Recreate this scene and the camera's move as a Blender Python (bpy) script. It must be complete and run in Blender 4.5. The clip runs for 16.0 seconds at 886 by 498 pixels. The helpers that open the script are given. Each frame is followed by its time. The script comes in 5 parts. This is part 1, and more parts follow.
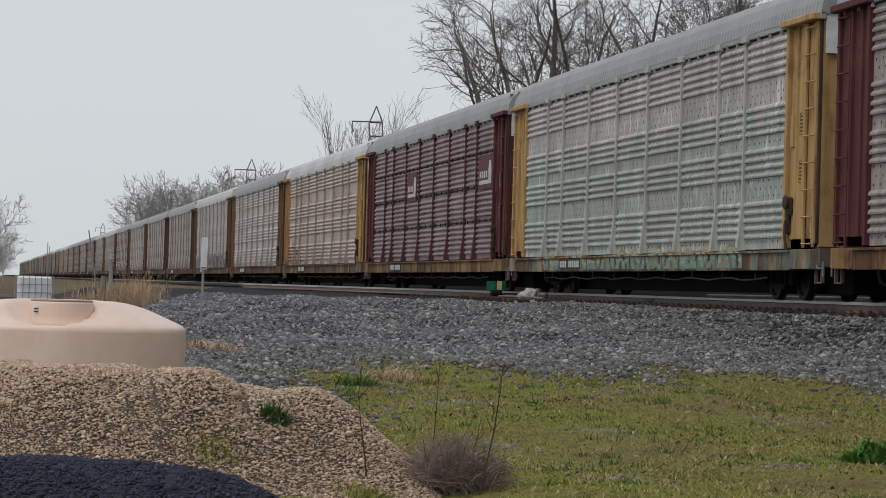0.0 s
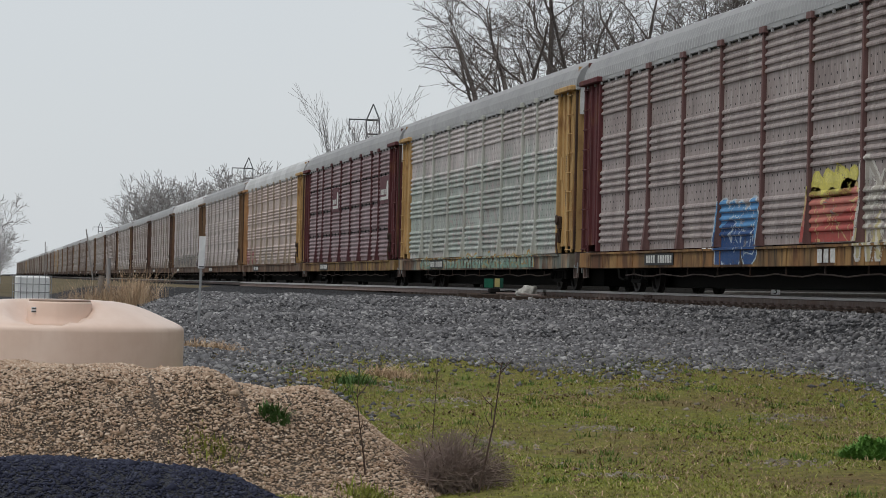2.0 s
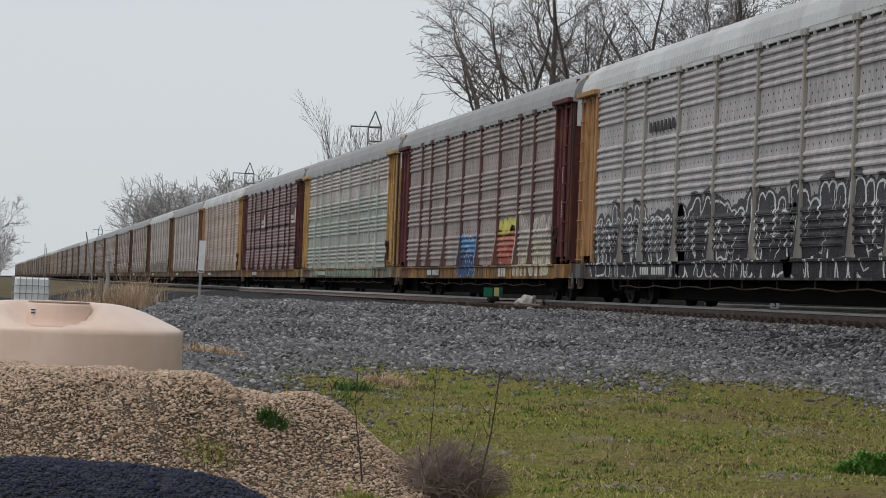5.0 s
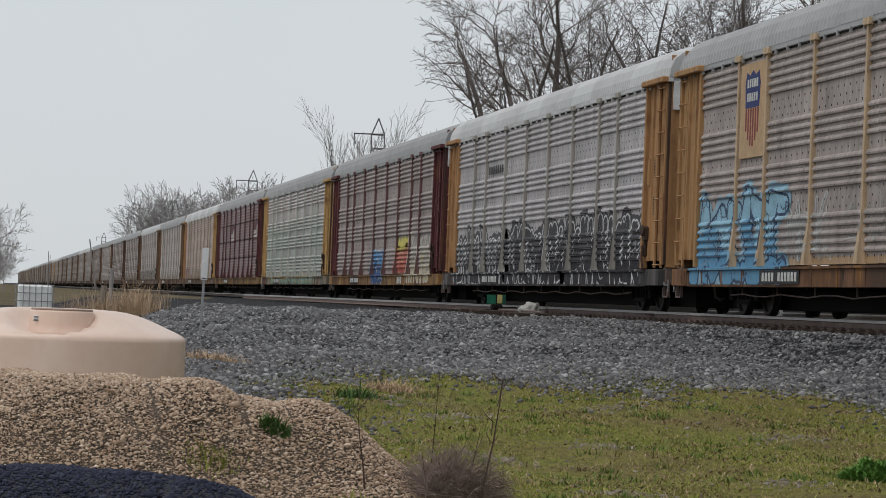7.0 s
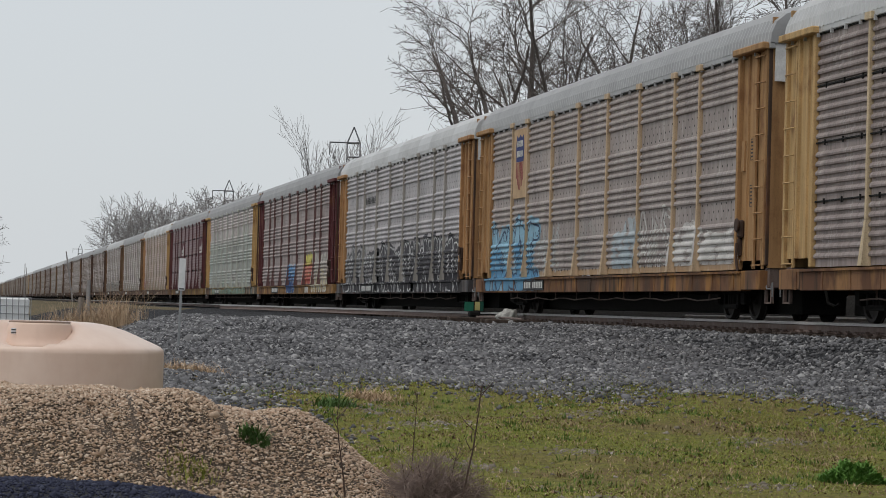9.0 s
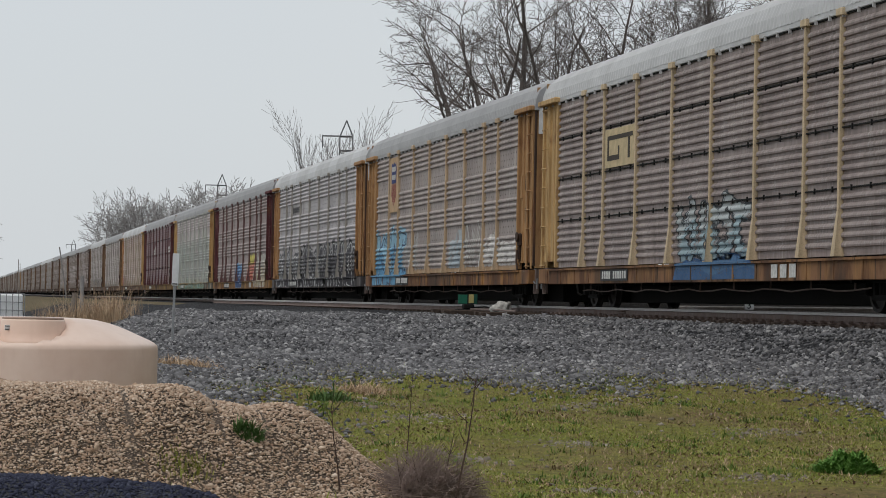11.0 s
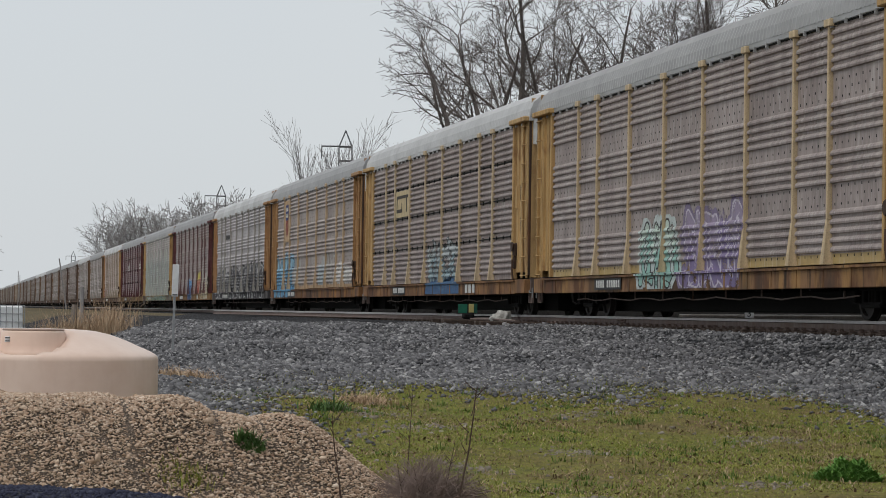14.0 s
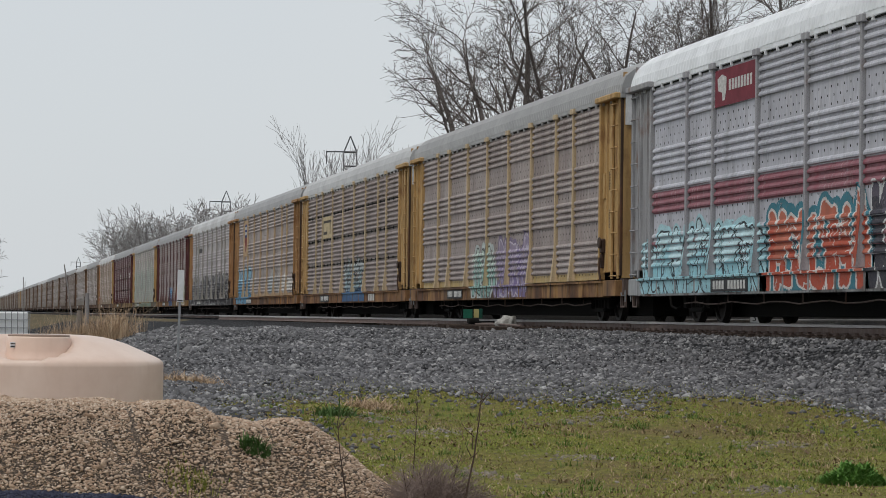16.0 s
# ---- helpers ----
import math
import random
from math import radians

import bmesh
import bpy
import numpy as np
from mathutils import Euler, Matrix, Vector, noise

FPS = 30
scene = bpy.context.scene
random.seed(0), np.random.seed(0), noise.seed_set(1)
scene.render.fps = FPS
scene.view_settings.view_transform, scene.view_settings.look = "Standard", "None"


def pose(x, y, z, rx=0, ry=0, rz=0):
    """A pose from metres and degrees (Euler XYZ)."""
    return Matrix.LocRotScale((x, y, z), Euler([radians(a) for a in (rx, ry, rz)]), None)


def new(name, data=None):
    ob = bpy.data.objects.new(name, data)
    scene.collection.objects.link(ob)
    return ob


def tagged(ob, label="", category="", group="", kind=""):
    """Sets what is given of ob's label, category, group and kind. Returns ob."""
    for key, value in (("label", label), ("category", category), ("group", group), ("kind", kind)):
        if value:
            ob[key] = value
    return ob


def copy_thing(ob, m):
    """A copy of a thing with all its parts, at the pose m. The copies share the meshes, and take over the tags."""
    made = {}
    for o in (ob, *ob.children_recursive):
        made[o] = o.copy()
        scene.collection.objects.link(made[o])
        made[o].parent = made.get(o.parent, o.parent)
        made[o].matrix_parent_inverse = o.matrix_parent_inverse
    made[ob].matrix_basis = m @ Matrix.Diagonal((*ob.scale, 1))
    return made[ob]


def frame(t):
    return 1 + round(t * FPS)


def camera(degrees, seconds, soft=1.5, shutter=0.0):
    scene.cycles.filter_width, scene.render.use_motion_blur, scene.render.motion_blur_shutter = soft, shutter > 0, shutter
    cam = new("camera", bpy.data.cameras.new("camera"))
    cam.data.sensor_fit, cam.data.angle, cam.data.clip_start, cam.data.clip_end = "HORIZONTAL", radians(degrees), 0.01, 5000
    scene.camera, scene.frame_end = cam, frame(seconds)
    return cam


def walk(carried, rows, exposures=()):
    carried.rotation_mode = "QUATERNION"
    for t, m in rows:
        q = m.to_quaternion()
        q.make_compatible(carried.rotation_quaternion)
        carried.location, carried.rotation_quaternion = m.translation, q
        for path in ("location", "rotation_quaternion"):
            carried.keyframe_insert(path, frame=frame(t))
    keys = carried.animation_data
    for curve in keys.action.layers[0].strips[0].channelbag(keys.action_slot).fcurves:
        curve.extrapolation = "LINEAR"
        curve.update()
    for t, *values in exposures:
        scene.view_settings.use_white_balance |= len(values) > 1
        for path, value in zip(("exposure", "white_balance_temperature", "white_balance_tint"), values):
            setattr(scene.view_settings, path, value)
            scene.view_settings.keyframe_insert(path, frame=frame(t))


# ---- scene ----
# ---------------------------------------------------------------- camera
cam = camera(19.345, 16.0, soft=0.85)
# seconds, sideways, height above the rail, yaw, pitch, roll
PATH = [
    (0, 0.0000, 0.0500, -10.0082, 0.8553, -1.6000),
    (0.5, 0.0011, 0.0500, -10.0343, 0.8058, -1.3070),
    (1, -0.0030, 0.0463, -10.0590, 0.8328, -1.1920),
    (1.5, 0.0008, 0.0518, -10.0641, 0.8250, -1.2830),
    (2, -0.0014, 0.0547, -10.0582, 0.8015, -1.3292),
    (2.5, 0.0001, 0.0535, -10.0511, 0.8752, -1.4151),
    (3, -0.0021, 0.0502, -10.0544, 0.9996, -1.6064),
    (3.5, -0.0053, 0.0484, -9.9911, 0.8147, -1.9457),
    (4, -0.0078, 0.0510, -10.0958, 0.9210, -2.1636),
    (6.5, -0.0071, 0.0527, -10.0295, 1.0479, -2.3383),
    (7, -0.0011, 0.0505, -10.0029, 1.1427, -2.2345),
    (7.5, -0.0057, 0.0506, -10.0762, 1.1072, -2.2200),
    (8, -0.0047, 0.0511, -10.1596, 1.2593, -1.9625),
    (8.5, -0.0057, 0.0476, -10.3473, 1.3575, -1.7320),
    (11, -0.0017, 0.0535, -10.6313, 1.1707, -1.0953),
    (11.5, -0.0042, 0.0518, -10.5795, 1.1785, -1.0740),
    (12, -0.0019, 0.0504, -10.6194, 1.2257, -0.8974),
    (12.5, -0.0030, 0.0514, -10.6951, 1.2221, -0.8745),
    (13, -0.0007, 0.0525, -10.7298, 1.2137, -0.8116),
    (13.5, -0.0038, 0.0526, -10.6706, 1.3079, -0.8178),
    (14, -0.0038, 0.0523, -10.6326, 1.3836, -0.8161),
    (14.5, -0.0028, 0.0526, -10.5799, 1.4205, -0.8170),
    (15, -0.0016, 0.0535, -10.5834, 1.3885, -0.9001),
    (15.5, -0.0093, 0.0528, -10.6263, 1.4017, -0.7972),
    (16, -0.0048, 0.0482, -10.5206, 1.4980, -0.7005),
]
walk(cam, [(t, pose(x, 0, z, 90 + p, r, w)) for t, x, z, w, p, r in PATH])

# ---------------------------------------------------------------- world and light
SUN_ELEVATION, SUN_TURN = 58, 205
world = bpy.data.worlds.new("overcast_sky")
scene.world = world
world.use_nodes = True
wn, wl = world.node_tree.nodes, world.node_tree.links
wn.clear()
w_out = wn.new("ShaderNodeOutputWorld")
w_sky = wn.new("ShaderNodeTexSky")
w_sky.sky_type, w_sky.sun_disc = "NISHITA", False
w_sky.sun_elevation, w_sky.sun_rotation = radians(SUN_ELEVATION), radians(SUN_TURN)
w_sky.air_density, w_sky.dust_density, w_sky.ozone_density = 1.0, 3.0, 1.0
w_bg = wn.new("ShaderNodeBackground")
w_bg.inputs["Strength"].default_value = 0.012
w_cloud = wn.new("ShaderNodeBackground")
w_cloud.inputs["Strength"].default_value = 0.64
w_co = wn.new("ShaderNodeTexCoord")
w_no = wn.new("ShaderNodeTexNoise")
w_no.inputs["Scale"].default_value, w_no.inputs["Detail"].default_value = 2.2, 4
w_ra = wn.new("ShaderNodeValToRGB")
w_ra.color_ramp.elements[0].position, w_ra.color_ramp.elements[0].color = 0.3, (0.90, 0.955, 1.0, 1)
w_ra.color_ramp.elements[1].position, w_ra.color_ramp.elements[1].color = 0.7, (0.97, 1.0, 1.02, 1)
w_add = wn.new("ShaderNodeAddShader")
wl.new(w_co.outputs["Generated"], w_no.inputs["Vector"])
wl.new(w_no.outputs["Fac"], w_ra.inputs["Fac"])
wl.new(w_ra.outputs["Color"], w_cloud.inputs["Color"])
wl.new(w_sky.outputs["Color"], w_bg.inputs["Color"])
wl.new(w_bg.outputs["Background"], w_add.inputs[0])
wl.new(w_cloud.outputs["Background"], w_add.inputs[1])
wl.new(w_add.outputs["Shader"], w_out.inputs["Surface"])

sun_data = bpy.data.lights.new("sun", "SUN")
sun_data.energy, sun_data.angle, sun_data.color = 1.1, radians(35), (1.0, 0.96, 0.9)
sun = new("sun", sun_data)
sun.matrix_world = pose(0, 0, 60, 90 - SUN_ELEVATION, 0, -60)
scene.view_settings.exposure = 0.03

# ---------------------------------------------------------------- helpers of this scene
rng = np.random.default_rng(7)


def link_mesh(name, verts, faces, material=None, smooth=False):
    me = bpy.data.meshes.new(name)
    me.from_pydata(verts, [], faces)
    if smooth:
        me.polygons.foreach_set("use_smooth", [True] * len(me.polygons))
    if material:
        me.materials.append(material)
    me.update()
    return me


def mesh_of(name, bm, material=None, smooth=False):
    me = bpy.data.meshes.new(name)
    bm.normal_update()
    bm.to_mesh(me)
    bm.free()
    if smooth:
        me.polygons.foreach_set("use_smooth", [True] * len(me.polygons))
    if material:
        me.materials.append(material)
    return me


def put(name, me, parent=None, m=None, material=None, label=""):
    """One mesh object, at the pose m in its parent's space, with a material of its own."""
    ob = new(name, me)
    if parent:
        ob.parent = parent
    if m is not None:
        ob.matrix_basis = m
    if material and me.materials:
        ob.material_slots[0].link = "OBJECT"
        ob.material_slots[0].material = material
    if label:
        ob["label"] = label
    return ob


def part(name, bm, material, parent, label="", smooth=False):
    return put(name, mesh_of(name, bm, material, smooth), parent, None, None, label)


def empty(name, m=None):
    ob = new(name)
    ob.empty_display_size = 0.2
    if m is not None:
        ob.matrix_basis = m
    return ob


def box(bm, x0, x1, y0, y1, z0, z1, bevel=0.0, m=None):
    vs = [bm.verts.new((x, y, z)) for x in (x0, x1) for y in (y0, y1) for z in (z0, z1)]
    if m is not None:
        for v in vs:
            v.co = m @ v.co
    fs = [bm.faces.new([vs[i] for i in q]) for q in
          ((0, 1, 3, 2), (4, 6, 7, 5), (0, 4, 5, 1), (2, 3, 7, 6), (0, 2, 6, 4), (1, 5, 7, 3))]
    if bevel:
        es = list({e for f in fs for e in f.edges})
        bmesh.ops.bevel(bm, geom=es, offset=bevel, segments=1, affect="EDGES")


def tube(bm, points, radii, sides=6, caps=True):
    """A tube along points; radii: one number or one for each point."""
    pts = [Vector(p) for p in points]
    if isinstance(radii, (int, float)):
        radii = [radii] * len(pts)
    rings = []
    for i, p in enumerate(pts):
        d = (pts[min(i + 1, len(pts) - 1)] - pts[max(i - 1, 0)]).normalized()
        a = d.cross(Vector((0.31, 0.17, 0.93)))
        if a.length < 0.05:
            a = d.cross(Vector((1, 0, 0)))
        a.normalize()
        b = d.cross(a)
        rings.append([bm.verts.new(p + (a * math.cos(k * math.tau / sides) + b * math.sin(k * math.tau / sides)) * radii[i])
                      for k in range(sides)])
    for r, s in zip(rings, rings[1:]):
        for k in range(sides):
            bm.faces.new((r[k], r[(k + 1) % sides], s[(k + 1) % sides], s[k]))
    if caps:
        bm.faces.new(rings[0][::-1])
        bm.faces.new(rings[-1])


def lathe(bm, profile, sides=32, m=None):
    """Turns (radius, z) pairs round the z axis."""
    rings = []
    for r, z in profile:
        ring = []
        for k in range(sides):
            a = k * math.tau / sides
            v = Vector((r * math.cos(a), r * math.sin(a), z))
            ring.append(bm.verts.new(m @ v if m is not None else v))
        rings.append(ring)
    for r, s in zip(rings, rings[1:]):
        for k in range(sides):
            bm.faces.new((r[k], r[(k + 1) % sides], s[(k + 1) % sides], s[k]))
    bm.faces.new(rings[0][::-1])
    bm.faces.new(rings[-1])


# ---------------------------------------------------------------- materials
class Nodes:
    """A short hand for node materials."""

    def __init__(self, name):
        self.mat = bpy.data.materials.new(name)
        self.mat.use_nodes = True
        self.n, self.l = self.mat.node_tree.nodes, self.mat.node_tree.links
        self.bsdf = self.n["Principled BSDF"]
        self.co = self.n.new("ShaderNodeTexCoord")

    def put(self, socket, value):
        if isinstance(value, bpy.types.NodeSocket):
            self.l.new(value, socket)
        elif value is not None:
            if isinstance(value, tuple) and len(value) == 3 and socket.type == "RGBA":
                value = (*value, 1)
            socket.default_value = value

    def noise(self, scale, detail=4, vector=None, rough=0.6):
        k = self.n.new("ShaderNodeTexNoise")
        k.inputs["Scale"].default_value, k.inputs["Detail"].default_value, k.inputs["Roughness"].default_value = scale, detail, rough
        self.put(k.inputs["Vector"], vector or self.co.outputs["Object"])
        return k.outputs["Fac"]

    def voronoi(self, scale, vector=None, feature="F1"):
        k = self.n.new("ShaderNodeTexVoronoi")
        k.feature = feature
        k.inputs["Scale"].default_value = scale
        self.put(k.inputs["Vector"], vector or self.co.outputs["Object"])
        return k

    def scaled(self, v, sx, sy, sz, off=(0, 0, 0)):
        k = self.n.new("ShaderNodeMapping")
        k.inputs["Scale"].default_value, k.inputs["Location"].default_value = (sx, sy, sz), off
        self.put(k.inputs["Vector"], v)
        return k.outputs["Vector"]

    def ramp(self, fac, *stops):
        k = self.n.new("ShaderNodeValToRGB")
        e = k.color_ramp.elements
        while len(e) < len(stops):
            e.new(0.5)
        for s, (at, c) in zip(e, stops):
            s.position, s.color = at, ((c, c, c, 1) if isinstance(c, (int, float)) else (*c, 1))
        self.put(k.inputs["Fac"], fac)
        return k.outputs["Color"]

    def mix(self, fac, a, b, how="MIX"):
        k = self.n.new("ShaderNodeMix")
        k.data_type, k.blend_type = "RGBA", how
        self.put(k.inputs[0], fac)
        self.put(k.inputs[6], a)
        self.put(k.inputs[7], b)
        return k.outputs[2]

    def math(self, how, a, b=0.0, c=None):
        k = self.n.new("ShaderNodeMath")
        k.operation = how
        self.put(k.inputs[0], a)
        self.put(k.inputs[1], b)
        if c is not None:
            self.put(k.inputs[2], c)
        return k.outputs[0]

    def split(self, v):
        k = self.n.new("ShaderNodeSeparateXYZ")
        self.put(k.inputs[0], v)
        return k.outputs

    def random(self):
        return self.n.new("ShaderNodeObjectInfo").outputs["Random"]

    def island(self):
        return self.n.new("ShaderNodeNewGeometry").outputs["Random Per Island"]

    def place(self):
        return self.n.new("ShaderNodeNewGeometry").outputs["Position"]

    def band(self, v, lo, hi, soft=0.03):
        a = self.n.new("ShaderNodeMapRange")
        a.interpolation_type = "SMOOTHSTEP"
        for i, x in enumerate((v, lo - soft, lo + soft, 0.0, 1.0)):
            self.put(a.inputs[i], x)
        b = self.n.new("ShaderNodeMapRange")
        b.interpolation_type = "SMOOTHSTEP"
        for i, x in enumerate((v, hi - soft, hi + soft, 1.0, 0.0)):
            self.put(b.inputs[i], x)
        return self.math("MULTIPLY", a.outputs[0], b.outputs[0])

    def done(self, colour, rough=0.7, metal=0.0, bump=None, strength=0.3, distance=0.02, spec=None):
        self.put(self.bsdf.inputs["Base Color"], colour)
        self.put(self.bsdf.inputs["Roughness"], rough)
        self.put(self.bsdf.inputs["Metallic"], metal)
        if spec is not None:
            self.bsdf.inputs["Specular IOR Level"].default_value = spec
        if bump is not None:
            k = self.n.new("ShaderNodeBump")
            k.inputs["Strength"].default_value, k.inputs["Distance"].default_value = strength, distance
            self.put(k.inputs["Height"], bump)
            self.l.new(k.outputs["Normal"], self.bsdf.inputs["Normal"])
        return self.mat


def shade(c, f):
    return tuple(min(1.0, v * f) for v in c)


def plain(name, c, rough=0.7, metal=0.0, vary=0.25, scale=6.0, bump=0.15):
    """Paint or plastic with stains at two scales."""
    k = Nodes(name)
    a = k.noise(scale, 5)
    b = k.noise(scale * 9, 4)
    col = k.mix(k.ramp(a, (0.3, 0.0), (0.7, 1.0)), shade(c, 1 - vary), shade(c, 1 + vary * 0.4))
    col = k.mix(k.ramp(b, (0.45, 0.0), (0.8, 0.5)), col, shade(c, 1 - vary * 1.4))
    return k.done(col, rough, metal, b, bump, 0.01, 0.3)


def rusty(name, c, amount=0.5, rust=(0.16, 0.07, 0.035), rough=0.75):
    """Painted steel with rust patches, dirt runs and faded paint."""
    k = Nodes(name)
    v = k.co.outputs["Object"]
    big = k.noise(1.3, 6, k.scaled(v, 1, 1, 0.6))
    runs = k.noise(7.0, 4, k.scaled(v, 1, 1, 0.09))
    fine = k.noise(38, 3)
    col = k.mix(k.ramp(runs, (0.35, 0.0), (0.7, 1.0)), shade(c, 0.72), shade(c, 1.08))
    col = k.mix(k.ramp(big, (0.62 - amount * 0.2, 0.0), (0.74 - amount * 0.1, 0.9)), col, rust)
    col = k.mix(k.ramp(fine, (0.5, 0.0), (0.85, 0.45)), col, (0.05, 0.04, 0.035))
    return k.done(col, rough, 0.0, fine, 0.2, 0.008, 0.2)


def stones(name, *cols, rough=0.9):
    """Loose stones: each one its own shade."""
    k = Nodes(name)
    steps = [(i / max(1, len(cols) - 1), c) for i, c in enumerate(cols)]
    col = k.ramp(k.island(), *steps)
    f = k.noise(60, 3)
    col = k.mix(k.ramp(f, (0.40, 0.0), (0.75, 0.4)), col, shade(cols[0], 0.75))
    return k.done(col, rough, 0, f, 0.3, 0.01, 0.2)


M_dark = plain("underframe_black", (0.008, 0.0075, 0.007), 0.95)
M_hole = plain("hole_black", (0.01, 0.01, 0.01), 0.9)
M_rail = rusty("rail_steel", (0.19, 0.145, 0.13), 0.4, (0.13, 0.08, 0.06))
# worn bright steel, with the sky's sheen put into a pale base colour
M_railtop = plain("rail_head_polished", (0.40, 0.385, 0.375), 0.4, 0.2, 0.2, 3)
M_tie = plain("tie_timber", (0.075, 0.055, 0.045), 0.95, 0, 0.5, 8, 0.6)
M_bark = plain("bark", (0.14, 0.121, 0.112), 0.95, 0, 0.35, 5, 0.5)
# bark and poles farther off, paled to stand in for haze
M_bark_haze = plain("bark_haze", (0.30, 0.285, 0.28), 0.95, 0, 0.3, 3, 0.3)
M_steel = plain("galvanised_steel", (0.30, 0.31, 0.32), 0.55, 0.3)
M_white = plain("white_plastic", (0.72, 0.73, 0.74), 0.55, 0, 0.15)
M_black = plain("black_paint", (0.02, 0.02, 0.022), 0.6)
M_mark = plain("lettering_white", (0.62, 0.62, 0.60), 0.7, 0, 0.35, 14)
M_ballast = stones("ballast_stone", (0.050, 0.050, 0.054), (0.135, 0.134, 0.142), (0.22, 0.218, 0.228), (0.080, 0.079, 0.083), (0.175, 0.173, 0.178), (0.42, 0.417, 0.417))
M_pile = stones("tan_gravel", (0.30, 0.20, 0.135), (0.50, 0.37, 0.27), (0.62, 0.485, 0.375), (0.40, 0.275, 0.19), (0.55, 0.42, 0.315), (0.70, 0.58, 0.475))
M_stray = stones("stray_stone", (0.115, 0.095, 0.075), (0.23, 0.20, 0.165), (0.16, 0.135, 0.108), (0.37, 0.335, 0.285))
M_slag = stones("dark_slag", (0.020, 0.022, 0.040), (0.040, 0.045, 0.076), (0.028, 0.031, 0.054), (0.068, 0.075, 0.11))


# ---------------------------------------------------------------- ground
def smooth01(a):
    a = np.clip(a, 0, 1)
    return a * a * (3 - 2 * a)


def ripple(x, y):
    return (0.035 * np.sin(x * 1.7 + 0.6 * y) + 0.03 * np.sin(0.9 * y - 1.1 * x + 2) + 0.02 * np.sin(2.9 * x + 1.3) * np.sin(2.3 * y))


def ground_z(x, y):
    """Height of the ground: a low yard that climbs towards the ballast of the track."""
    x, y = np.asarray(x, float), np.asarray(y, float)
    cap = -1.05 + 0.70 * smooth01((x - 2.2) / 4.0)
    ramp = np.minimum(-1.5 + 0.0325 * np.clip(y - 23, -4, 200), cap)
    edge = 14.75 - np.minimum(np.clip(y - 72, 0, 60) ** 2 / 1150.0, 3.2)
    bank = -0.30 - np.clip(edge - x, 0, None) / 2.3
    bank = np.maximum(bank, -1.6)
    side = np.where(x > 16.5, -0.30 + 1.3 * smooth01((x - 18.8) / 7.0), ramp)
    k = 0.10
    z = np.maximum(bank, side) + k * np.exp(-np.abs(bank - side) / k) * 0.5
    soft = np.where((x > 14.4) & (x < 18.8), 0.15, 1.0) * smooth01((120 - np.abs(y - 40)) / 60)
    return z + ripple(x, y) * soft


def axis(dense, far):
    return np.array(sorted(set(np.round(np.concatenate([dense, -np.array(far) + dense[0], np.array(far) + dense[-1]]), 3))))


FAR = [1, 2.5, 5, 9, 15, 25, 40, 70, 120, 220, 400, 800, 1600, 3200]
gx = axis(np.arange(-6, 22.01, 0.25), FAR)
gy = axis(np.arange(8, 66.01, 0.3), FAR)
GX, GY = np.meshgrid(gx, gy)
GZ = ground_z(GX, GY)
nx = len(gx)
g_verts = np.c_[GX.ravel(), GY.ravel(), GZ.ravel()]
g_faces = [(j * nx + i, j * nx + i + 1, (j + 1) * nx + i + 1, (j + 1) * nx + i) for j in range(len(gy) - 1) for i in range(nx - 1)]


def ground_material():
    k = Nodes("yard_ground")
    p = k.place()
    x, y, z = k.split(p)
    edge = k.noise(0.5, 5, p)
    fine = k.noise(9, 5, p)
    # soil and thatch with green, dry and bare patches
    g1 = k.ramp(k.noise(0.55, 6, p), (0.36, (0.18, 0.13, 0.065)), (0.48, (0.20, 0.182, 0.055)), (0.62, (0.165, 0.192, 0.038)))
    grass = k.mix(k.ramp(fine, (0.42, 0.0), (0.62, 0.8)), g1, (0.105, 0.092, 0.042))
    grass = k.mix(k.ramp(k.noise(45, 3, p), (0.38, 0.40), (0.58, 0.0)), grass, (0.06, 0.055, 0.024))
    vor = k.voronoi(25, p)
    # rims of the pebble cells painted dark for the shade between stones
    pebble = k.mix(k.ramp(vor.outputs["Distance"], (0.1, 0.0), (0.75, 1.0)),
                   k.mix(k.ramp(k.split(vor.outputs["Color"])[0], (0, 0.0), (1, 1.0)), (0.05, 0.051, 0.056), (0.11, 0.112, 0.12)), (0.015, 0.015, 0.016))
    field = k.ramp(k.noise(0.05, 6, p), (0.35, (0.10, 0.085, 0.055)), (0.6, (0.135, 0.11, 0.07)))
    lim = k.math("ADD", y, k.math("MULTIPLY", k.math("SUBTRACT", edge, 0.5), 5.0))
    # leaf litter past the track, blackened so its colour carries the shade there
    litter = k.mix(k.ramp(fine, (0.35, 0.0), (0.7, 1.0)), (0.006, 0.0055, 0.005), (0.018, 0.015, 0.012))
    m_grav = k.band(lim, 37.3, 135, 0.9)
    m_bank = k.band(k.math("ADD", x, k.math("MULTIPLY", k.math("SUBTRACT", edge, 0.5), 0.8)), 12.2, 18.7, 0.25)
    col = k.mix(k.band(y, 10, 120, 6.0), field, grass)
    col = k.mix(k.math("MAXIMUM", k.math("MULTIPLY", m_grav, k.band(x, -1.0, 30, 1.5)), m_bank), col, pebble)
    col = k.mix(k.band(x, 18.9, 60, 0.4), col, litter)
    return k.done(col, 0.95, 0, k.math("ADD", fine, k.math("MULTIPLY", vor.outputs["Distance"], 0.6)), 0.6, 0.04, 0.05)


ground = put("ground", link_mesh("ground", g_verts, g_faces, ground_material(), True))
tagged(ground, "grassy yard ground rising to grey track ballast", "ground", kind="structure")


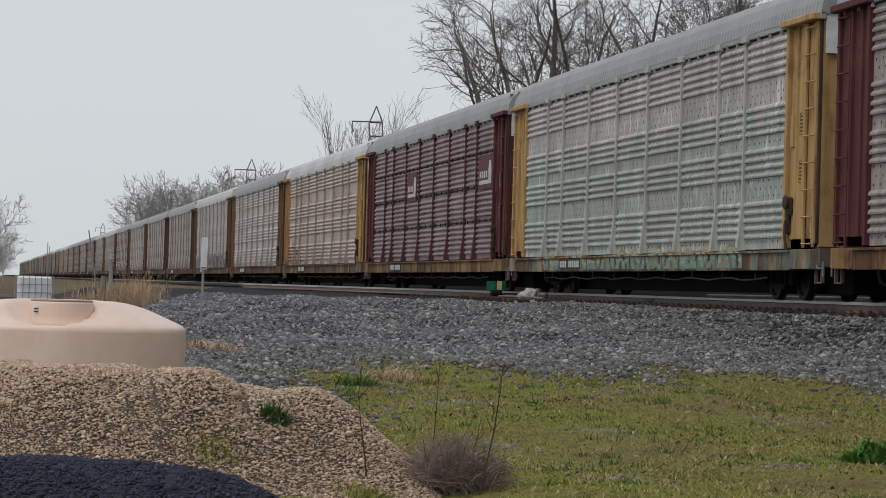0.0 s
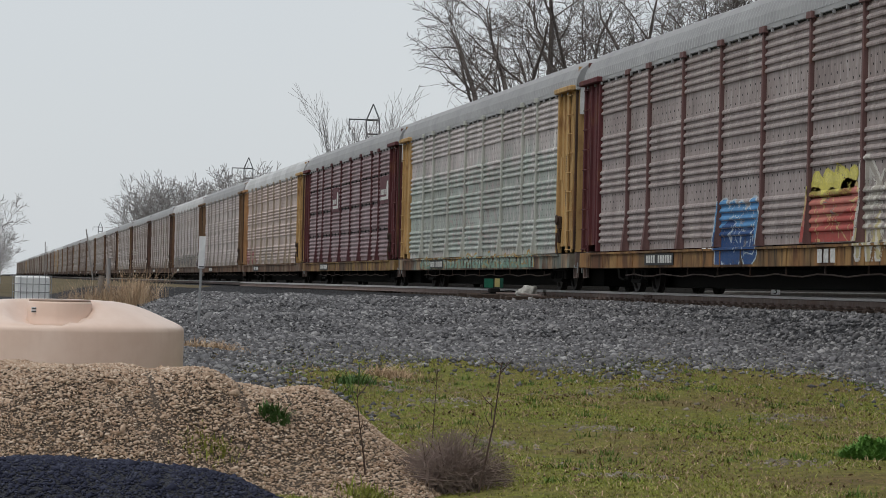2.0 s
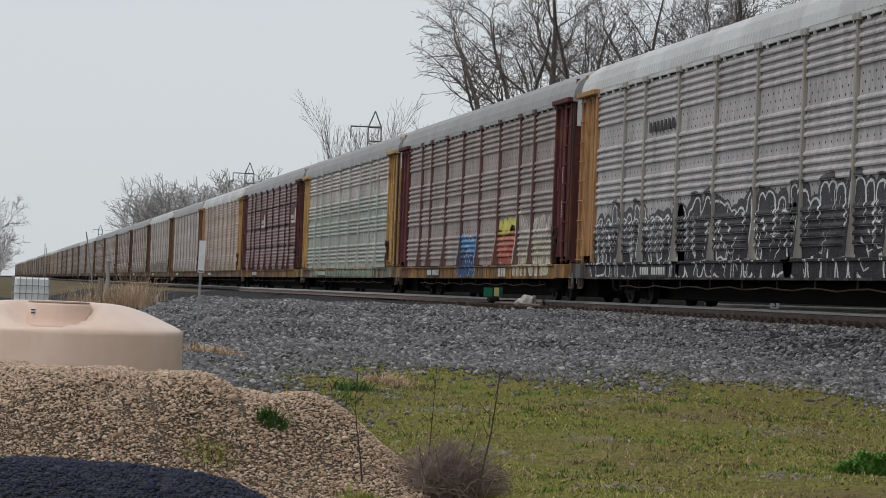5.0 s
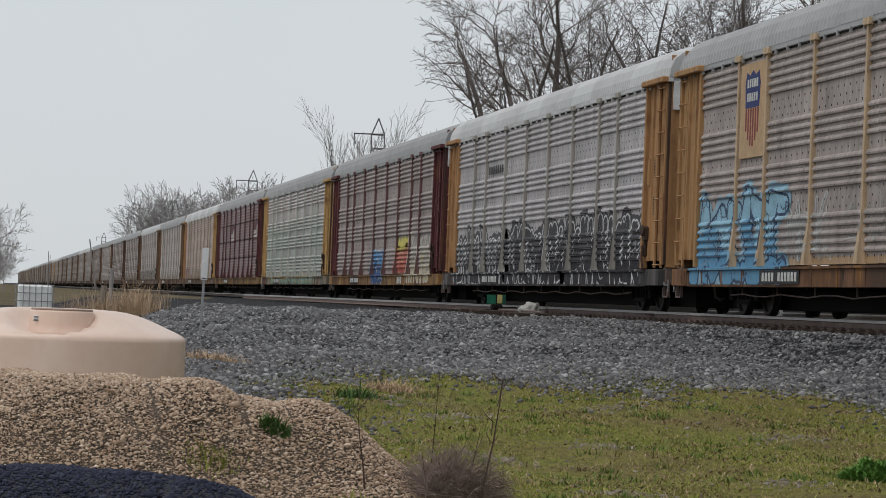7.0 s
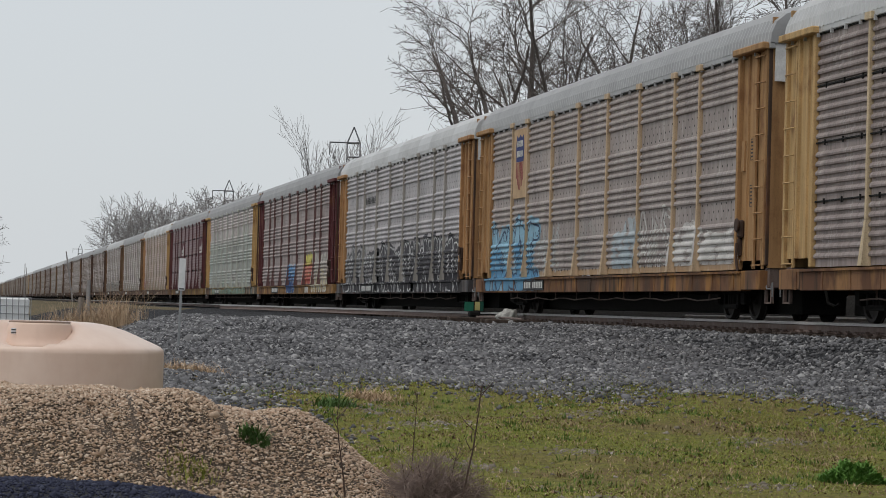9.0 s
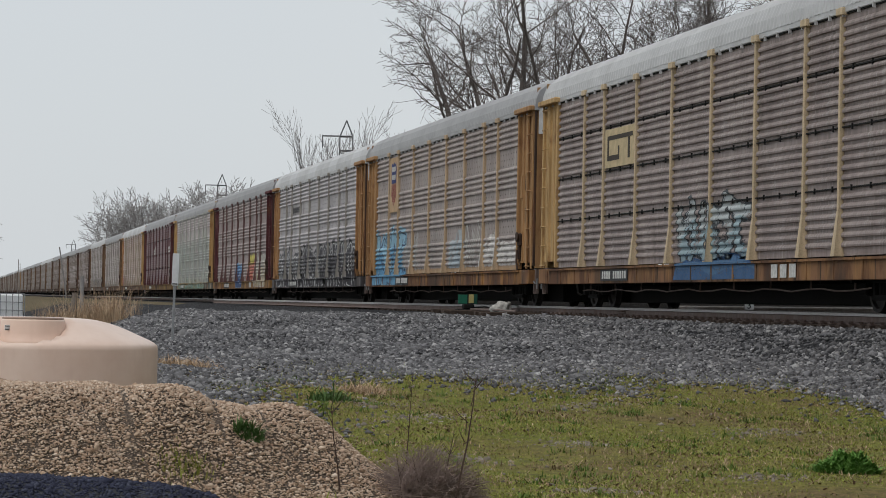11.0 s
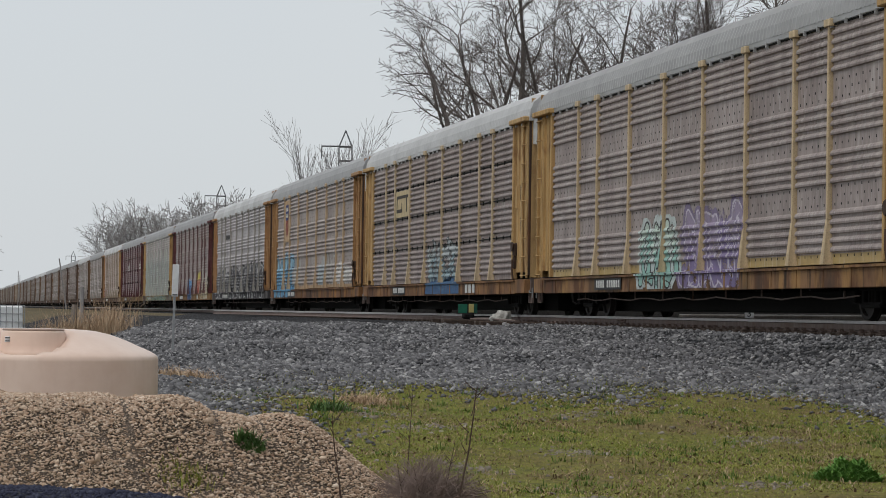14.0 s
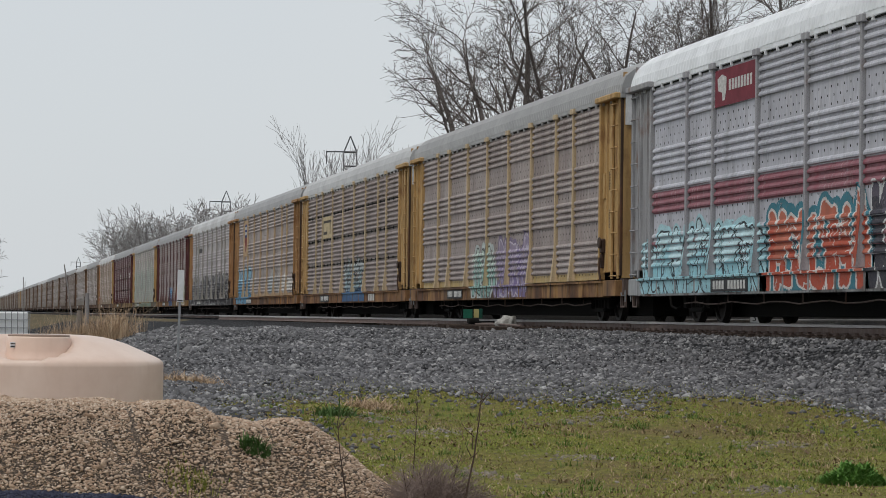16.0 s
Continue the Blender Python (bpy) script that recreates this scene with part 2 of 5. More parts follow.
# loose stones as real pieces
STONE = np.array([(1, 0.1, 0.1), (-0.9, 0.15, -0.1), (0.1, 1, 0.05), (-0.1, -0.95, 0.1), (0.35, 0.3, 0.75), (-0.3, -0.35, 0.8), (0.1, 0.0, -0.8)])
STONE_F = np.array([(0, 2, 4), (2, 1, 4), (1, 5, 4), (0, 4, 5), (1, 3, 5), (3, 0, 5), (2, 0, 6), (1, 2, 6), (3, 1, 6), (0, 3, 6)])


def strew(name, pts, size, material, label, category, flat=0.7):
    """Many loose stones as one heap of pieces."""
    n = len(pts)
    a = rng.uniform(0, math.tau, n)
    b = rng.uniform(-1.2, 1.2, n)
    s = size * rng.lognormal(0, 0.36, n)
    st = np.c_[rng.uniform(0.8, 1.45, n), rng.uniform(0.6, 1.0, n), rng.uniform(flat - 0.2, flat + 0.2, n)]
    v = STONE[None] * st[:, None] * (1 + rng.normal(0, 0.16, (n, 7, 3)))
    ca, sa, cb, sb = np.cos(a), np.sin(a), np.cos(b), np.sin(b)
    x, y, z = v[..., 0], v[..., 1], v[..., 2]
    y, z = y * cb[:, None] - z * sb[:, None], y * sb[:, None] + z * cb[:, None]
    x, y = x * ca[:, None] - y * sa[:, None], x * sa[:, None] + y * ca[:, None]
    v = np.stack([x, y, z], -1) * s[:, None, None] + pts[:, None]
    f = (STONE_F[None] + 7 * np.arange(n)[:, None, None]).reshape(-1, 3)
    v = v.reshape(-1, 3)
    me = bpy.data.meshes.new(name)
    me.vertices.add(len(v))
    me.vertices.foreach_set("co", v.ravel())
    me.loops.add(f.size)
    me.loops.foreach_set("vertex_index", f.ravel())
    me.polygons.add(len(f))
    me.polygons.foreach_set("loop_start", np.arange(0, f.size, 3))
    me.polygons.foreach_set("loop_total", np.full(len(f), 3))
    me.update(calc_edges=True)
    me.materials.append(material)
    return tagged(put(name, me), label, category, kind="stuff")


def scatter(n, x0, x1, y0, y1, keep, height, power=1.0):
    """Random points, thicker where y is small; keep() says which stay."""
    y = y0 + (y1 - y0) * rng.random(n) ** power
    x = rng.uniform(x0, x1, n)
    ok = keep(x, y)
    x, y = x[ok], y[ok]
    return np.c_[x, y, height(x, y)]


def gravel_edge(x, y):
    """Positive on the ballast side of its ragged lower edge."""
    w = 0.9 * np.sin(x * 1.3 + 0.4) + 0.6 * np.sin(x * 3.1 + 2) + 0.4 * np.sin(x * 7.3)
    yard = np.minimum((3.35 + 0.10 * w - x) * 3, (y - 25.5) * 2)
    return np.maximum(np.maximum(y - 37.2 - 0.7 * w, (x - 12.0 - 0.15 * w) * 3), yard) + rng.normal(0, 1.2, len(x))


in_view = lambda x, y: (x > -0.02 * y) & (x < 0.372 * y + 0.5)
strew("ballast_stones", scatter(140000, 0.5, 15.6, 30, 72, lambda x, y: in_view(x, y) & (gravel_edge(x, y) > 0), lambda x, y: ground_z(x, y) + 0.012, 1.35),
      0.034, M_ballast, "loose grey crushed ballast stones beside the track", "ballast")
strew("edge_stones", scatter(40000, 2.5, 13.5, 27, 42, lambda x, y: in_view(x, y) & (rng.random(len(x)) < 0.75 * np.exp(np.minimum(gravel_edge(x, y), 0) / 0.9)), lambda x, y: ground_z(x, y) + 0.012),
      0.030, M_ballast, "scattered grey ballast stones thinning out into the grass", "ballast")
strew("stray_stones", scatter(40000, 1, 13.5, 20, 42, lambda x, y: in_view(x, y) & (rng.random(len(x)) < 0.30 * np.exp(np.minimum(gravel_edge(x, y), 0) / 1.9) + 0.016 * (np.sin(x * 2.1 + y) + np.sin(y * 1.7 - x) > 0.7)), ground_z),
      0.024, M_stray, "stray grey stones lying in the short grass", "stone")


# ---------------------------------------------------------------- heaps
def heap_height(lobes, rough=1.0):
    def height(x, y):
        z = np.full(np.shape(x), -9.0)
        for cx, cy, top, r, p in lobes:
            d = np.hypot((x - cx), (y - cy)) / r
            z = np.maximum(z, -1.75 + (top + 1.75) * np.exp(-d ** p))
        return z + rough * (0.012 * np.sin(5 * x + 3 * y) + 0.012 * np.sin(4 * y - 7 * x) + 0.006 * np.sin(15 * x) * np.sin(13 * y))
    return height


pile_z = heap_height([(0.45, 20.9, -0.65, 1.5, 3.0), (-1.2, 21.2, -0.68, 1.5, 3.0), (0.95, 20.95, -0.65, 1.25, 3.0), (1.55, 20.9, -0.665, 1.15, 2.6), (2.05, 20.95, -0.775, 1.05, 2.6), (2.5, 21.0, -0.80, 1.05, 2.1)])
slag_z = heap_height([(0.35, 15.2, -1.0, 1.3, 2.8), (0.75, 15.18, -1.01, 1.15, 2.6), (1.1, 15.15, -1.05, 1.12, 2.4), (-0.9, 15.0, -1.0, 1.3, 2.6)], 0.25)


def heap(name, height, x0, x1, y0, y1, step, material, label):
    xs, ys = np.arange(x0, x1, step), np.arange(y0, y1, step)
    X, Y = np.meshgrid(xs, ys)
    Z = np.maximum(height(X, Y), ground_z(X, Y) - 0.1)
    n = len(xs)
    faces = [(j * n + i, j * n + i + 1, (j + 1) * n + i + 1, (j + 1) * n + i) for j in range(len(ys) - 1) for i in range(n - 1)]
    return tagged(put(name, link_mesh(name, np.c_[X.ravel(), Y.ravel(), Z.ravel()], faces, material, True)), label, "gravel mound")


def heap_material(name, a, b, scale):
    k = Nodes(name)
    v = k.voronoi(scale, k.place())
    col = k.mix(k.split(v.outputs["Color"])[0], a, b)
    # darker cell rims: shade in the gaps is part of the bed colour
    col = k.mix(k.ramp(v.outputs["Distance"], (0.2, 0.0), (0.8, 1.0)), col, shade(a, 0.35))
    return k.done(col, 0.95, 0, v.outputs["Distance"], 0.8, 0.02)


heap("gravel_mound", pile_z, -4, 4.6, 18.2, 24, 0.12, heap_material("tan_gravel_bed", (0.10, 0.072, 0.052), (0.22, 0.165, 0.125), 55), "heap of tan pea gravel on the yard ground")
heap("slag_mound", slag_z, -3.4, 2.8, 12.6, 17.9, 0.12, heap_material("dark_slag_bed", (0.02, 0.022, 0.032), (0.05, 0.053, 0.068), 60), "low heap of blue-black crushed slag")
on_pile = lambda x, y: (pile_z(x, y) > ground_z(x, y) - 0.02) & (x > -0.02 * y - 0.3)
strew("heap_gravel", scatter(98000, -0.8, 4.4, 18.2, 22.2, on_pile, lambda x, y: pile_z(x, y) + 0.004), 0.0122, M_pile, "loose tan and pinkish pea gravel covering the heap", "gravel", 0.5)
strew("heap_slag", scatter(27000, -0.7, 2.6, 13, 16.2, lambda x, y: (slag_z(x, y) > ground_z(x, y) - 0.02), slag_z), 0.0125, M_slag, "loose blue-black slag chips covering the heap", "slag")

# ---------------------------------------------------------------- track
TRACK_X, GAUGE = 16.5, 0.755
RAIL = [(-0.075, -0.20), (0.075, -0.20), (0.075, -0.182), (0.012, -0.16), (0.010, -0.07), (0.038, -0.056), (0.038, -0.006), (0.030, 0.0),
        (-0.030, 0.0), (-0.038, -0.006), (-0.038, -0.056), (-0.010, -0.07), (-0.012, -0.16), (-0.075, -0.182)]


def rail_mesh(name, points):
    """A rail swept along points (x, y); its polished top is a slot of its own."""
    bm = bmesh.new()
    rings = []
    for i, (x, y) in enumerate(points):
        a, b = points[max(i - 1, 0)], points[min(i + 1, len(points) - 1)]
        d = Vector((b[0] - a[0], b[1] - a[1], 0)).normalized()
        s = Vector((d.y, -d.x, 0))
        rings.append([bm.verts.new(Vector((x, y, 0)) + s * px + Vector((0, 0, pz))) for px, pz in RAIL])
    n = len(RAIL)
    for r, s in zip(rings, rings[1:]):
        for k in range(n):
            f = bm.faces.new((r[k], s[k], s[(k + 1) % n], r[(k + 1) % n]))
            f.material_index = 1 if k in (5, 6, 7, 8, 9) else 0
    me = mesh_of(name, bm, M_rail)
    me.materials.append(M_railtop)
    return me


track = tagged(empty("railway_track"), "railway track on timber ties with rusty rails and bright rail heads", "track", kind="structure")
ys = [-60, 0, 30, 45, 60, 80, 110, 160, 300, 700, 1500]
for sx in (-GAUGE, GAUGE):
    put("rail", rail_mesh("rail", [(TRACK_X + sx, y) for y in ys]), track)
# the siding leaves the main track beyond the switch and swings to the near side
siding = tagged(empty("siding_track"), "siding track curving away from the switch on grey ballast", "track", kind="structure")
curve = [(max(0, y - 72) ** 2 / 1150.0, y) for y in (72, 78, 84, 90, 98, 106, 114, 122, 130)]
for sx in (-GAUGE, GAUGE):
    put("rail", rail_mesh("siding_rail", [(TRACK_X + sx - min(d, 3.2) - 0.05, y) for d, y in curve]), siding, pose(0, 0, -0.012))
tie_bm = bmesh.new()
box(tie_bm, -1.3, 1.3, -0.115, 0.115, -0.40, -0.205, 0.012)
tie_me = mesh_of("tie", tie_bm, M_tie)
plate_bm = bmesh.new()
box(plate_bm, -0.18, 0.18, -0.095, 0.095, -0.21, -0.188, 0.004)
for sx in (-0.13, 0.13):
    for sy in (-0.05, 0.05):
        box(plate_bm, sx - 0.02, sx + 0.02, sy - 0.012, sy + 0.012, -0.19, -0.15)
plate_me = mesh_of("tie_plate", plate_bm, M_rail)
for i in range(190):
    y = 32 + 0.52 * i
    put("tie", tie_me, track, pose(TRACK_X + rng.uniform(-0.04, 0.04), y, rng.uniform(-0.015, 0.0), 0, 0, rng.uniform(-1.2, 1.2)))
    if i < 100:
        put("tie_plate", plate_me, track, pose(TRACK_X - GAUGE, y, 0))
bar_bm = bmesh.new()
box(bar_bm, -0.045, -0.012, -0.35, 0.35, -0.14, -0.05, 0.006)
for k in range(6):
    box(bar_bm, -0.075, -0.04, -0.3 + 0.12 * k - 0.02, -0.3 + 0.12 * k + 0.02, -0.11, -0.075)
bar_me = mesh_of("joint_bar", bar_bm, M_rail)
for y in (60.5, 96.0, 42.0):
    put("joint_bar", bar_me, track, pose(TRACK_X - GAUGE, y, 0))

# ---------------------------------------------------------------- the train
CAR_L, TRAIN_V, GAP0 = 28.9, 9.82, 45.2
HALF = CAR_L / 2
# panel joints along the car, from its middle
BAYS = [2.85, 1.93, 2.95, 2.95, 2.95, 2.95, 2.95, 1.93, 2.85]
POSTS = [-HALF + 2.295]
for b in BAYS:
    POSTS.append(POSTS[-1] + b)
SIDE, Z_SILL, Z_DECK, Z_EAVE = 1.5, 0.56, 0.95, 5.16
RIBS_BANDED = [5.03, 4.87, 4.71, 4.55, 4.39, 3.76, 3.60, 3.44, 3.28, 2.92, 2.76, 2.60, 2.44, 1.88, 1.72, 1.56, 1.40, 1.24]
RIBS_FULL = [z for z in np.arange(1.18, 5.1, 0.165) if min(abs(z - s) for s in (2.15, 3.2, 4.22)) > 0.06]


def panel_mesh(width, ribs, seams, flats):
    """One side sheet with pressed horizontal ribs; x is outwards."""
    prof = [(0.0, Z_DECK + 0.03), (0.0, Z_DECK + 0.16)]
    for z in sorted(ribs):
        prof += [(0.0, z - 0.052), (0.043, z - 0.046), (0.050, z - 0.012), (0.032, z + 0.028), (0.0, z + 0.052)]
    prof.append((0.0, Z_EAVE))
    bm = bmesh.new()
    w = width / 2 - 0.02
    for (xa, za), (xb, zb) in zip(prof, prof[1:]):
        vs = [bm.verts.new(c) for c in ((xa, -w, za), (xa, w, za), (xb, w, zb), (xb, -w, zb))]
        bm.faces.new(vs)
    bmesh.ops.remove_doubles(bm, verts=bm.verts, dist=0.0005)
    for z in seams:
        n0 = len(bm.faces)
        box(bm, 0.002, 0.045, -w, w, z - 0.014, z + 0.012)
        for y in np.arange(-w + 0.55, w - 0.2, 0.95):
            box(bm, 0.03, 0.06, y - 0.014, y + 0.014, z - 0.06, z + 0.045)
        bm.faces.ensure_lookup_table()
        for f in bm.faces[n0:]:
            f.material_index = 1
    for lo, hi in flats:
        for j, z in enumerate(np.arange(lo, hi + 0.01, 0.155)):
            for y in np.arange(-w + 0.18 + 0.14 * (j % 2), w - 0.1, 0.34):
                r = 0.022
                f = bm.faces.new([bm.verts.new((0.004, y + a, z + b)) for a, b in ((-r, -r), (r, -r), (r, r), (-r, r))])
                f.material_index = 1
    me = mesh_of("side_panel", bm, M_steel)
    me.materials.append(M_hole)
    return me


FLATS = [(3.88, 4.3), (3.08, 3.12), (2.02, 2.34), (1.12, 1.14)]
PANELS = {("banded", w): panel_mesh(w, RIBS_BANDED, (), FLATS) for w in (2.85, 1.93, 2.95)}
PANELS.update({("full", w): panel_mesh(w, RIBS_FULL, (2.15, 3.2, 4.22), ()) for w in (2.85, 1.93, 2.95)})


def shared(name, build, smooth=False):
    bm = bmesh.new()
    build(bm)
    return mesh_of(name, bm, M_steel, smooth)


def b_post(bm):
    box(bm, -0.03, 0.085, -0.042, 0.042, 1.75, 5.2, 0.008)
    vs = [bm.verts.new(c) for c in ((-0.03, -0.05, 1.75), (0.085, -0.05, 1.75), (0.085, 0.05, 1.75), (-0.03, 0.05, 1.75),
                                    (-0.03, -0.10, 0.97), (0.17, -0.10, 0.97), (0.17, 0.10, 0.97), (-0.03, 0.10, 0.97))]
    for q in ((0, 1, 5, 4), (1, 2, 6, 5), (2, 3, 7, 6), (3, 0, 4, 7)):
        bm.faces.new([vs[i] for i in q])
    box(bm, -0.03, 0.12, -0.16, 0.16, 5.13, 5.26, 0.01)


def b_sill(bm):
    # side sill, tapering up over the trucks at both ends
    a = HALF - 0.6
    for lo, hi, y0, y1 in ((Z_SILL, Z_DECK, -a + 1.2, a - 1.2),):
        box(bm, -0.11, 0.11, y0, y1, lo, hi, 0.01)
        box(bm, 0.11, 0.16, y0, y1, hi - 0.05, hi - 0.005)
    for s in (-1, 1):
        box(bm, -0.11, 0.11, s * (a - 1.2), s * a, Z_SILL + 0.02, Z_DECK, 0.01)
    for y in np.arange(-a + 1.0, a - 0.9, 1.47):
        box(bm, 0.105, 0.125, y - 0.05, y + 0.05, Z_SILL + 0.01, Z_DECK - 0.05)


def b_roof(bm):
    prof = [(1.56, 5.27), (1.53, 5.50), (1.44, 5.74), (1.25, 5.92), (0.95, 6.03), (0.5, 6.10), (0.0, 6.12)]
    prof = prof + [(-x, z) for x, z in prof[-2::-1]]
    a = HALF - 0.42
    steps = np.linspace(-a, a, 261)
    rings = []
    for i, y in enumerate(steps):
        d = 0.016 if i % 2 else 0.0
        e = min(1.0, (a - abs(y)) / 0.9)
        drop = 0.10 * (1 - e) ** 2
        rings.append([bm.verts.new((x * (1 + d * 0.6), y, z + d - drop * (z - 5.27) / 0.85)) for x, z in prof])
    for r, s in zip(rings, rings[1:]):
        for k in range(len(prof) - 1):
            bm.faces.new((r[k], r[k + 1], s[k + 1], s[k]))
    bm.faces.new(rings[0])
    bm.faces.new(rings[-1][::-1])


def b_eave(bm):
    a = HALF - 0.42
    box(bm, -0.05, 0.06, -a, a, 5.17, 5.30, 0.012)
    for y in np.arange(-a + 0.5, a - 0.2, 0.74):
        box(bm, 0.03, 0.085, y - 0.02, y + 0.02, 5.10, 5.20)


def b_gap(bm):
    a = HALF - 2.3
    box(bm, -0.04, 0.035, -a, a, 5.145, 5.17)


def b_corner(bm):
    # solid end sheet beyond the last post, with its pressed channels
    pts = [(0.06, 0.0), (0.44, 0.0), (0.45, 0.04), (0.50, 0.04), (0.51, 0.0), (0.93, 0.0), (0.94, 0.06), (1.02, 0.06), (1.03, 0.0), (1.60, 0.0), (1.60, -0.04), (0.06, -0.04)]
    lo, hi = ([bm.verts.new((x, y, z)) for y, x in pts] for z in (1.15, 5.16))
    for i in range(len(pts)):
        j = (i + 1) % len(pts)
        bm.faces.new((lo[i], lo[j], hi[j], hi[i]))
    bm.faces.new(hi)
    bm.faces.new(lo[::-1])


def b_corner_post(bm):
    box(bm, -0.06, 0.10, -0.06, 0.06, 0.98, 5.16, 0.01)


def b_edge_post(bm):
    box(bm, -0.06, 0.07, 1.60, 1.72, 1.05, 5.16, 0.01)


def b_edge_shade(bm):
    # dark strip added at the car's edge for its shaded end face
    box(bm, -0.045, 0.03, 1.725, 1.775, 1.05, 5.16, 0.01)


def b_corner_cap(bm):
    box(bm, -0.08, 0.20, -0.14, 1.80, 5.165, 5.30, 0.02)


def b_label_box(bm):
    box(bm, 0.0, 0.04, 0.12, 0.30, 2.9, 3.5, 0.004)


def b_ladder(bm):
    for y in (0.0, 0.58):
        box(bm, 0.0, 0.05, y - 0.035, y + 0.035, 0.98, 5.15, 0.006)
    for z in np.arange(1.05, 5.1, 0.50):
        tube(bm, [(0.06, 0.0, z), (0.085, 0.05, z), (0.085, 0.53, z), (0.06, 0.58, z)], 0.016, 5)


def b_door(bm):
    # folding end door with ribs
    pts = []
    for x in np.linspace(-1.1, 1.1, 6):
        pts += [(x - 0.08, 0.0), (x - 0.05, 0.035), (x + 0.05, 0.035), (x + 0.08, 0.0)]
    pts = [(-1.47, 0.0)] + pts + [(1.47, 0.0), (1.47, -0.08), (-1.47, -0.08)]
    lo, hi = ([bm.verts.new((x, y, z)) for x, y in pts] for z in (1.0, 5.78))
    for i in range(len(pts)):
        j = (i + 1) % len(pts)
        bm.faces.new((lo[i], lo[j], hi[j], hi[i]))
    bm.faces.new(hi)
    bm.faces.new(lo[::-1])


def b_floor(bm):
    box(bm, -1.38, 1.38, -HALF + 0.9, HALF - 0.9, 0.72, 0.93)
    box(bm, -0.45, 0.45, -HALF + 1.5, HALF - 1.5, 0.13, 0.72, 0.02)
    for y in np.arange(-HALF + 5, HALF - 4.9, 1.6):
        box(bm, -1.38, 1.38, y - 0.06, y + 0.06, 0.52, 0.72)


def b_inner(bm):
    box(bm, -1.36, 1.36, -HALF + 1.4, HALF - 1.4, 2.35, 2.45)
    box(bm, -1.36, 1.36, -HALF + 1.4, HALF - 1.4, 3.75, 3.85)


def b_train_line(bm):
    pts = []
    for i, y in enumerate(np.linspace(-HALF + 4.2, HALF - 4.2, 25)):
        pts.append((1.30, y, 0.40 + 0.03 * math.sin(i * 1.9)))
    tube(bm, pts, 0.016, 5)
    for y in np.linspace(-HALF + 5, HALF - 5, 9):
        box(bm, 1.28, 1.31, y - 0.012, y + 0.012, 0.4, 0.62)


def b_frame(bm):
    # side frame of a truck
    box(bm, -0.08, 0.08, -1.15, 1.15, 0.52, 0.64, 0.03)
    for s in (-1, 1):
        box(bm, -0.09, 0.09, s * 0.89 - 0.14, s * 0.89 + 0.14, 0.30, 0.60, 0.03)
        box(bm, -0.06, 0.06, s * 0.45 - 0.07, s * 0.45 + 0.07, 0.28, 0.55, 0.02)
    box(bm, -0.09, 0.09, -0.5, 0.5, 0.22, 0.32, 0.03)
    for y in (-0.16, 0.0, 0.16):
        tube(bm, [(0.0, y, 0.31), (0.0, y, 0.53)], 0.065, 8)


def b_wheel(bm):
    for s in (-1, 1):
        m = pose(s * GAUGE, 0, 0) @ Matrix.Rotation(radians(90 * s), 4, "Y")
        lathe(bm, [(0.05, 0.075), (0.14, 0.07), (0.15, 0.02), (0.37, 0.0), (0.385, 0.055), (0.455, 0.058), (0.46, -0.05), (0.49, -0.06),
                   (0.49, -0.085), (0.38, -0.08), (0.15, -0.04), (0.05, -0.05)], 20, m)
    tube(bm, [(-0.95, 0, 0), (0.95, 0, 0)], 0.075, 8)


def b_axle(bm):
    box(bm, -1.0, 1.0, -0.16, 0.16, -0.12, 0.12, 0.03)


def b_coupler(bm):
    box(bm, -0.11, 0.11, -1.1, 0.05, 0.62, 0.86, 0.03)
    box(bm, -0.2, 0.16, -0.1, 0.24, 0.60, 0.90, 0.05)
    tube(bm, [(0.3, -0.5, 0.62), (0.34, -0.2, 0.36), (0.30, 0.1, 0.30), (0.26, 0.25, 0.36)], 0.028, 6)


def b_end_sill(bm):
    box(bm, -1.45, 1.45, -0.12, 0.12, 0.62, 1.0, 0.02)
    for s in (-1, 1):
        box(bm, s * 1.42 - 0.03, s * 1.42 + 0.03, -0.10, -0.05, 0.32, 0.65)
        box(bm, s * 1.42 - 0.03, s * 1.42 + 0.03, 0.25, 0.30, 0.32, 0.65)
        box(bm, s * 1.42 - 0.02, s * 1.42 + 0.02, -0.10, 0.30, 0.32, 0.35)


def b_brake(bm):
    tube(bm, [(1.46, 0.1, 0.75), (1.47, 0.25, 0.60), (1.47, 0.5, 0.60), (1.46, 0.55, 0.72), (1.46, 0.55, 0.45)], 0.016, 5)


def b_hand_brake(bm):
    # hand brake gear and chain on the corner sheet
    box(bm, 0.0, 0.11, 0.14, 0.32, 1.6, 1.95, 0.03)
    box(bm, 0.0, 0.08, 0.08, 0.2, 1.25, 1.6, 0.02)
    lathe(bm, [(0.03, -0.02), (0.12, -0.02), (0.14, 0.0), (0.12, 0.02), (0.03, 0.02)], 16, pose(0.14, 0.23, 1.85) @ Matrix.Rotation(radians(90), 4, "Y"))
    tube(bm, [(0.12, 0.2, 1.5), (0.14, 0.24, 1.2), (0.12, 0.3, 0.95)], 0.03, 6)


def b_end_cap(bm):
    # pale arched sheet over the end door
    pts = [(-1.44, 4.55), (1.44, 4.55), (1.44, 5.45), (1.30, 5.72), (0.95, 5.90), (0.0, 5.98), (-0.95, 5.90), (-1.30, 5.72), (-1.44, 5.45)]
    lo, hi = ([bm.verts.new((x, y, z)) for x, z in pts] for y in (0.040, 0.065))
    for i in range(len(pts)):
        j = (i + 1) % len(pts)
        bm.faces.new((lo[i], lo[j], hi[j], hi[i]))
    bm.faces.new(hi)
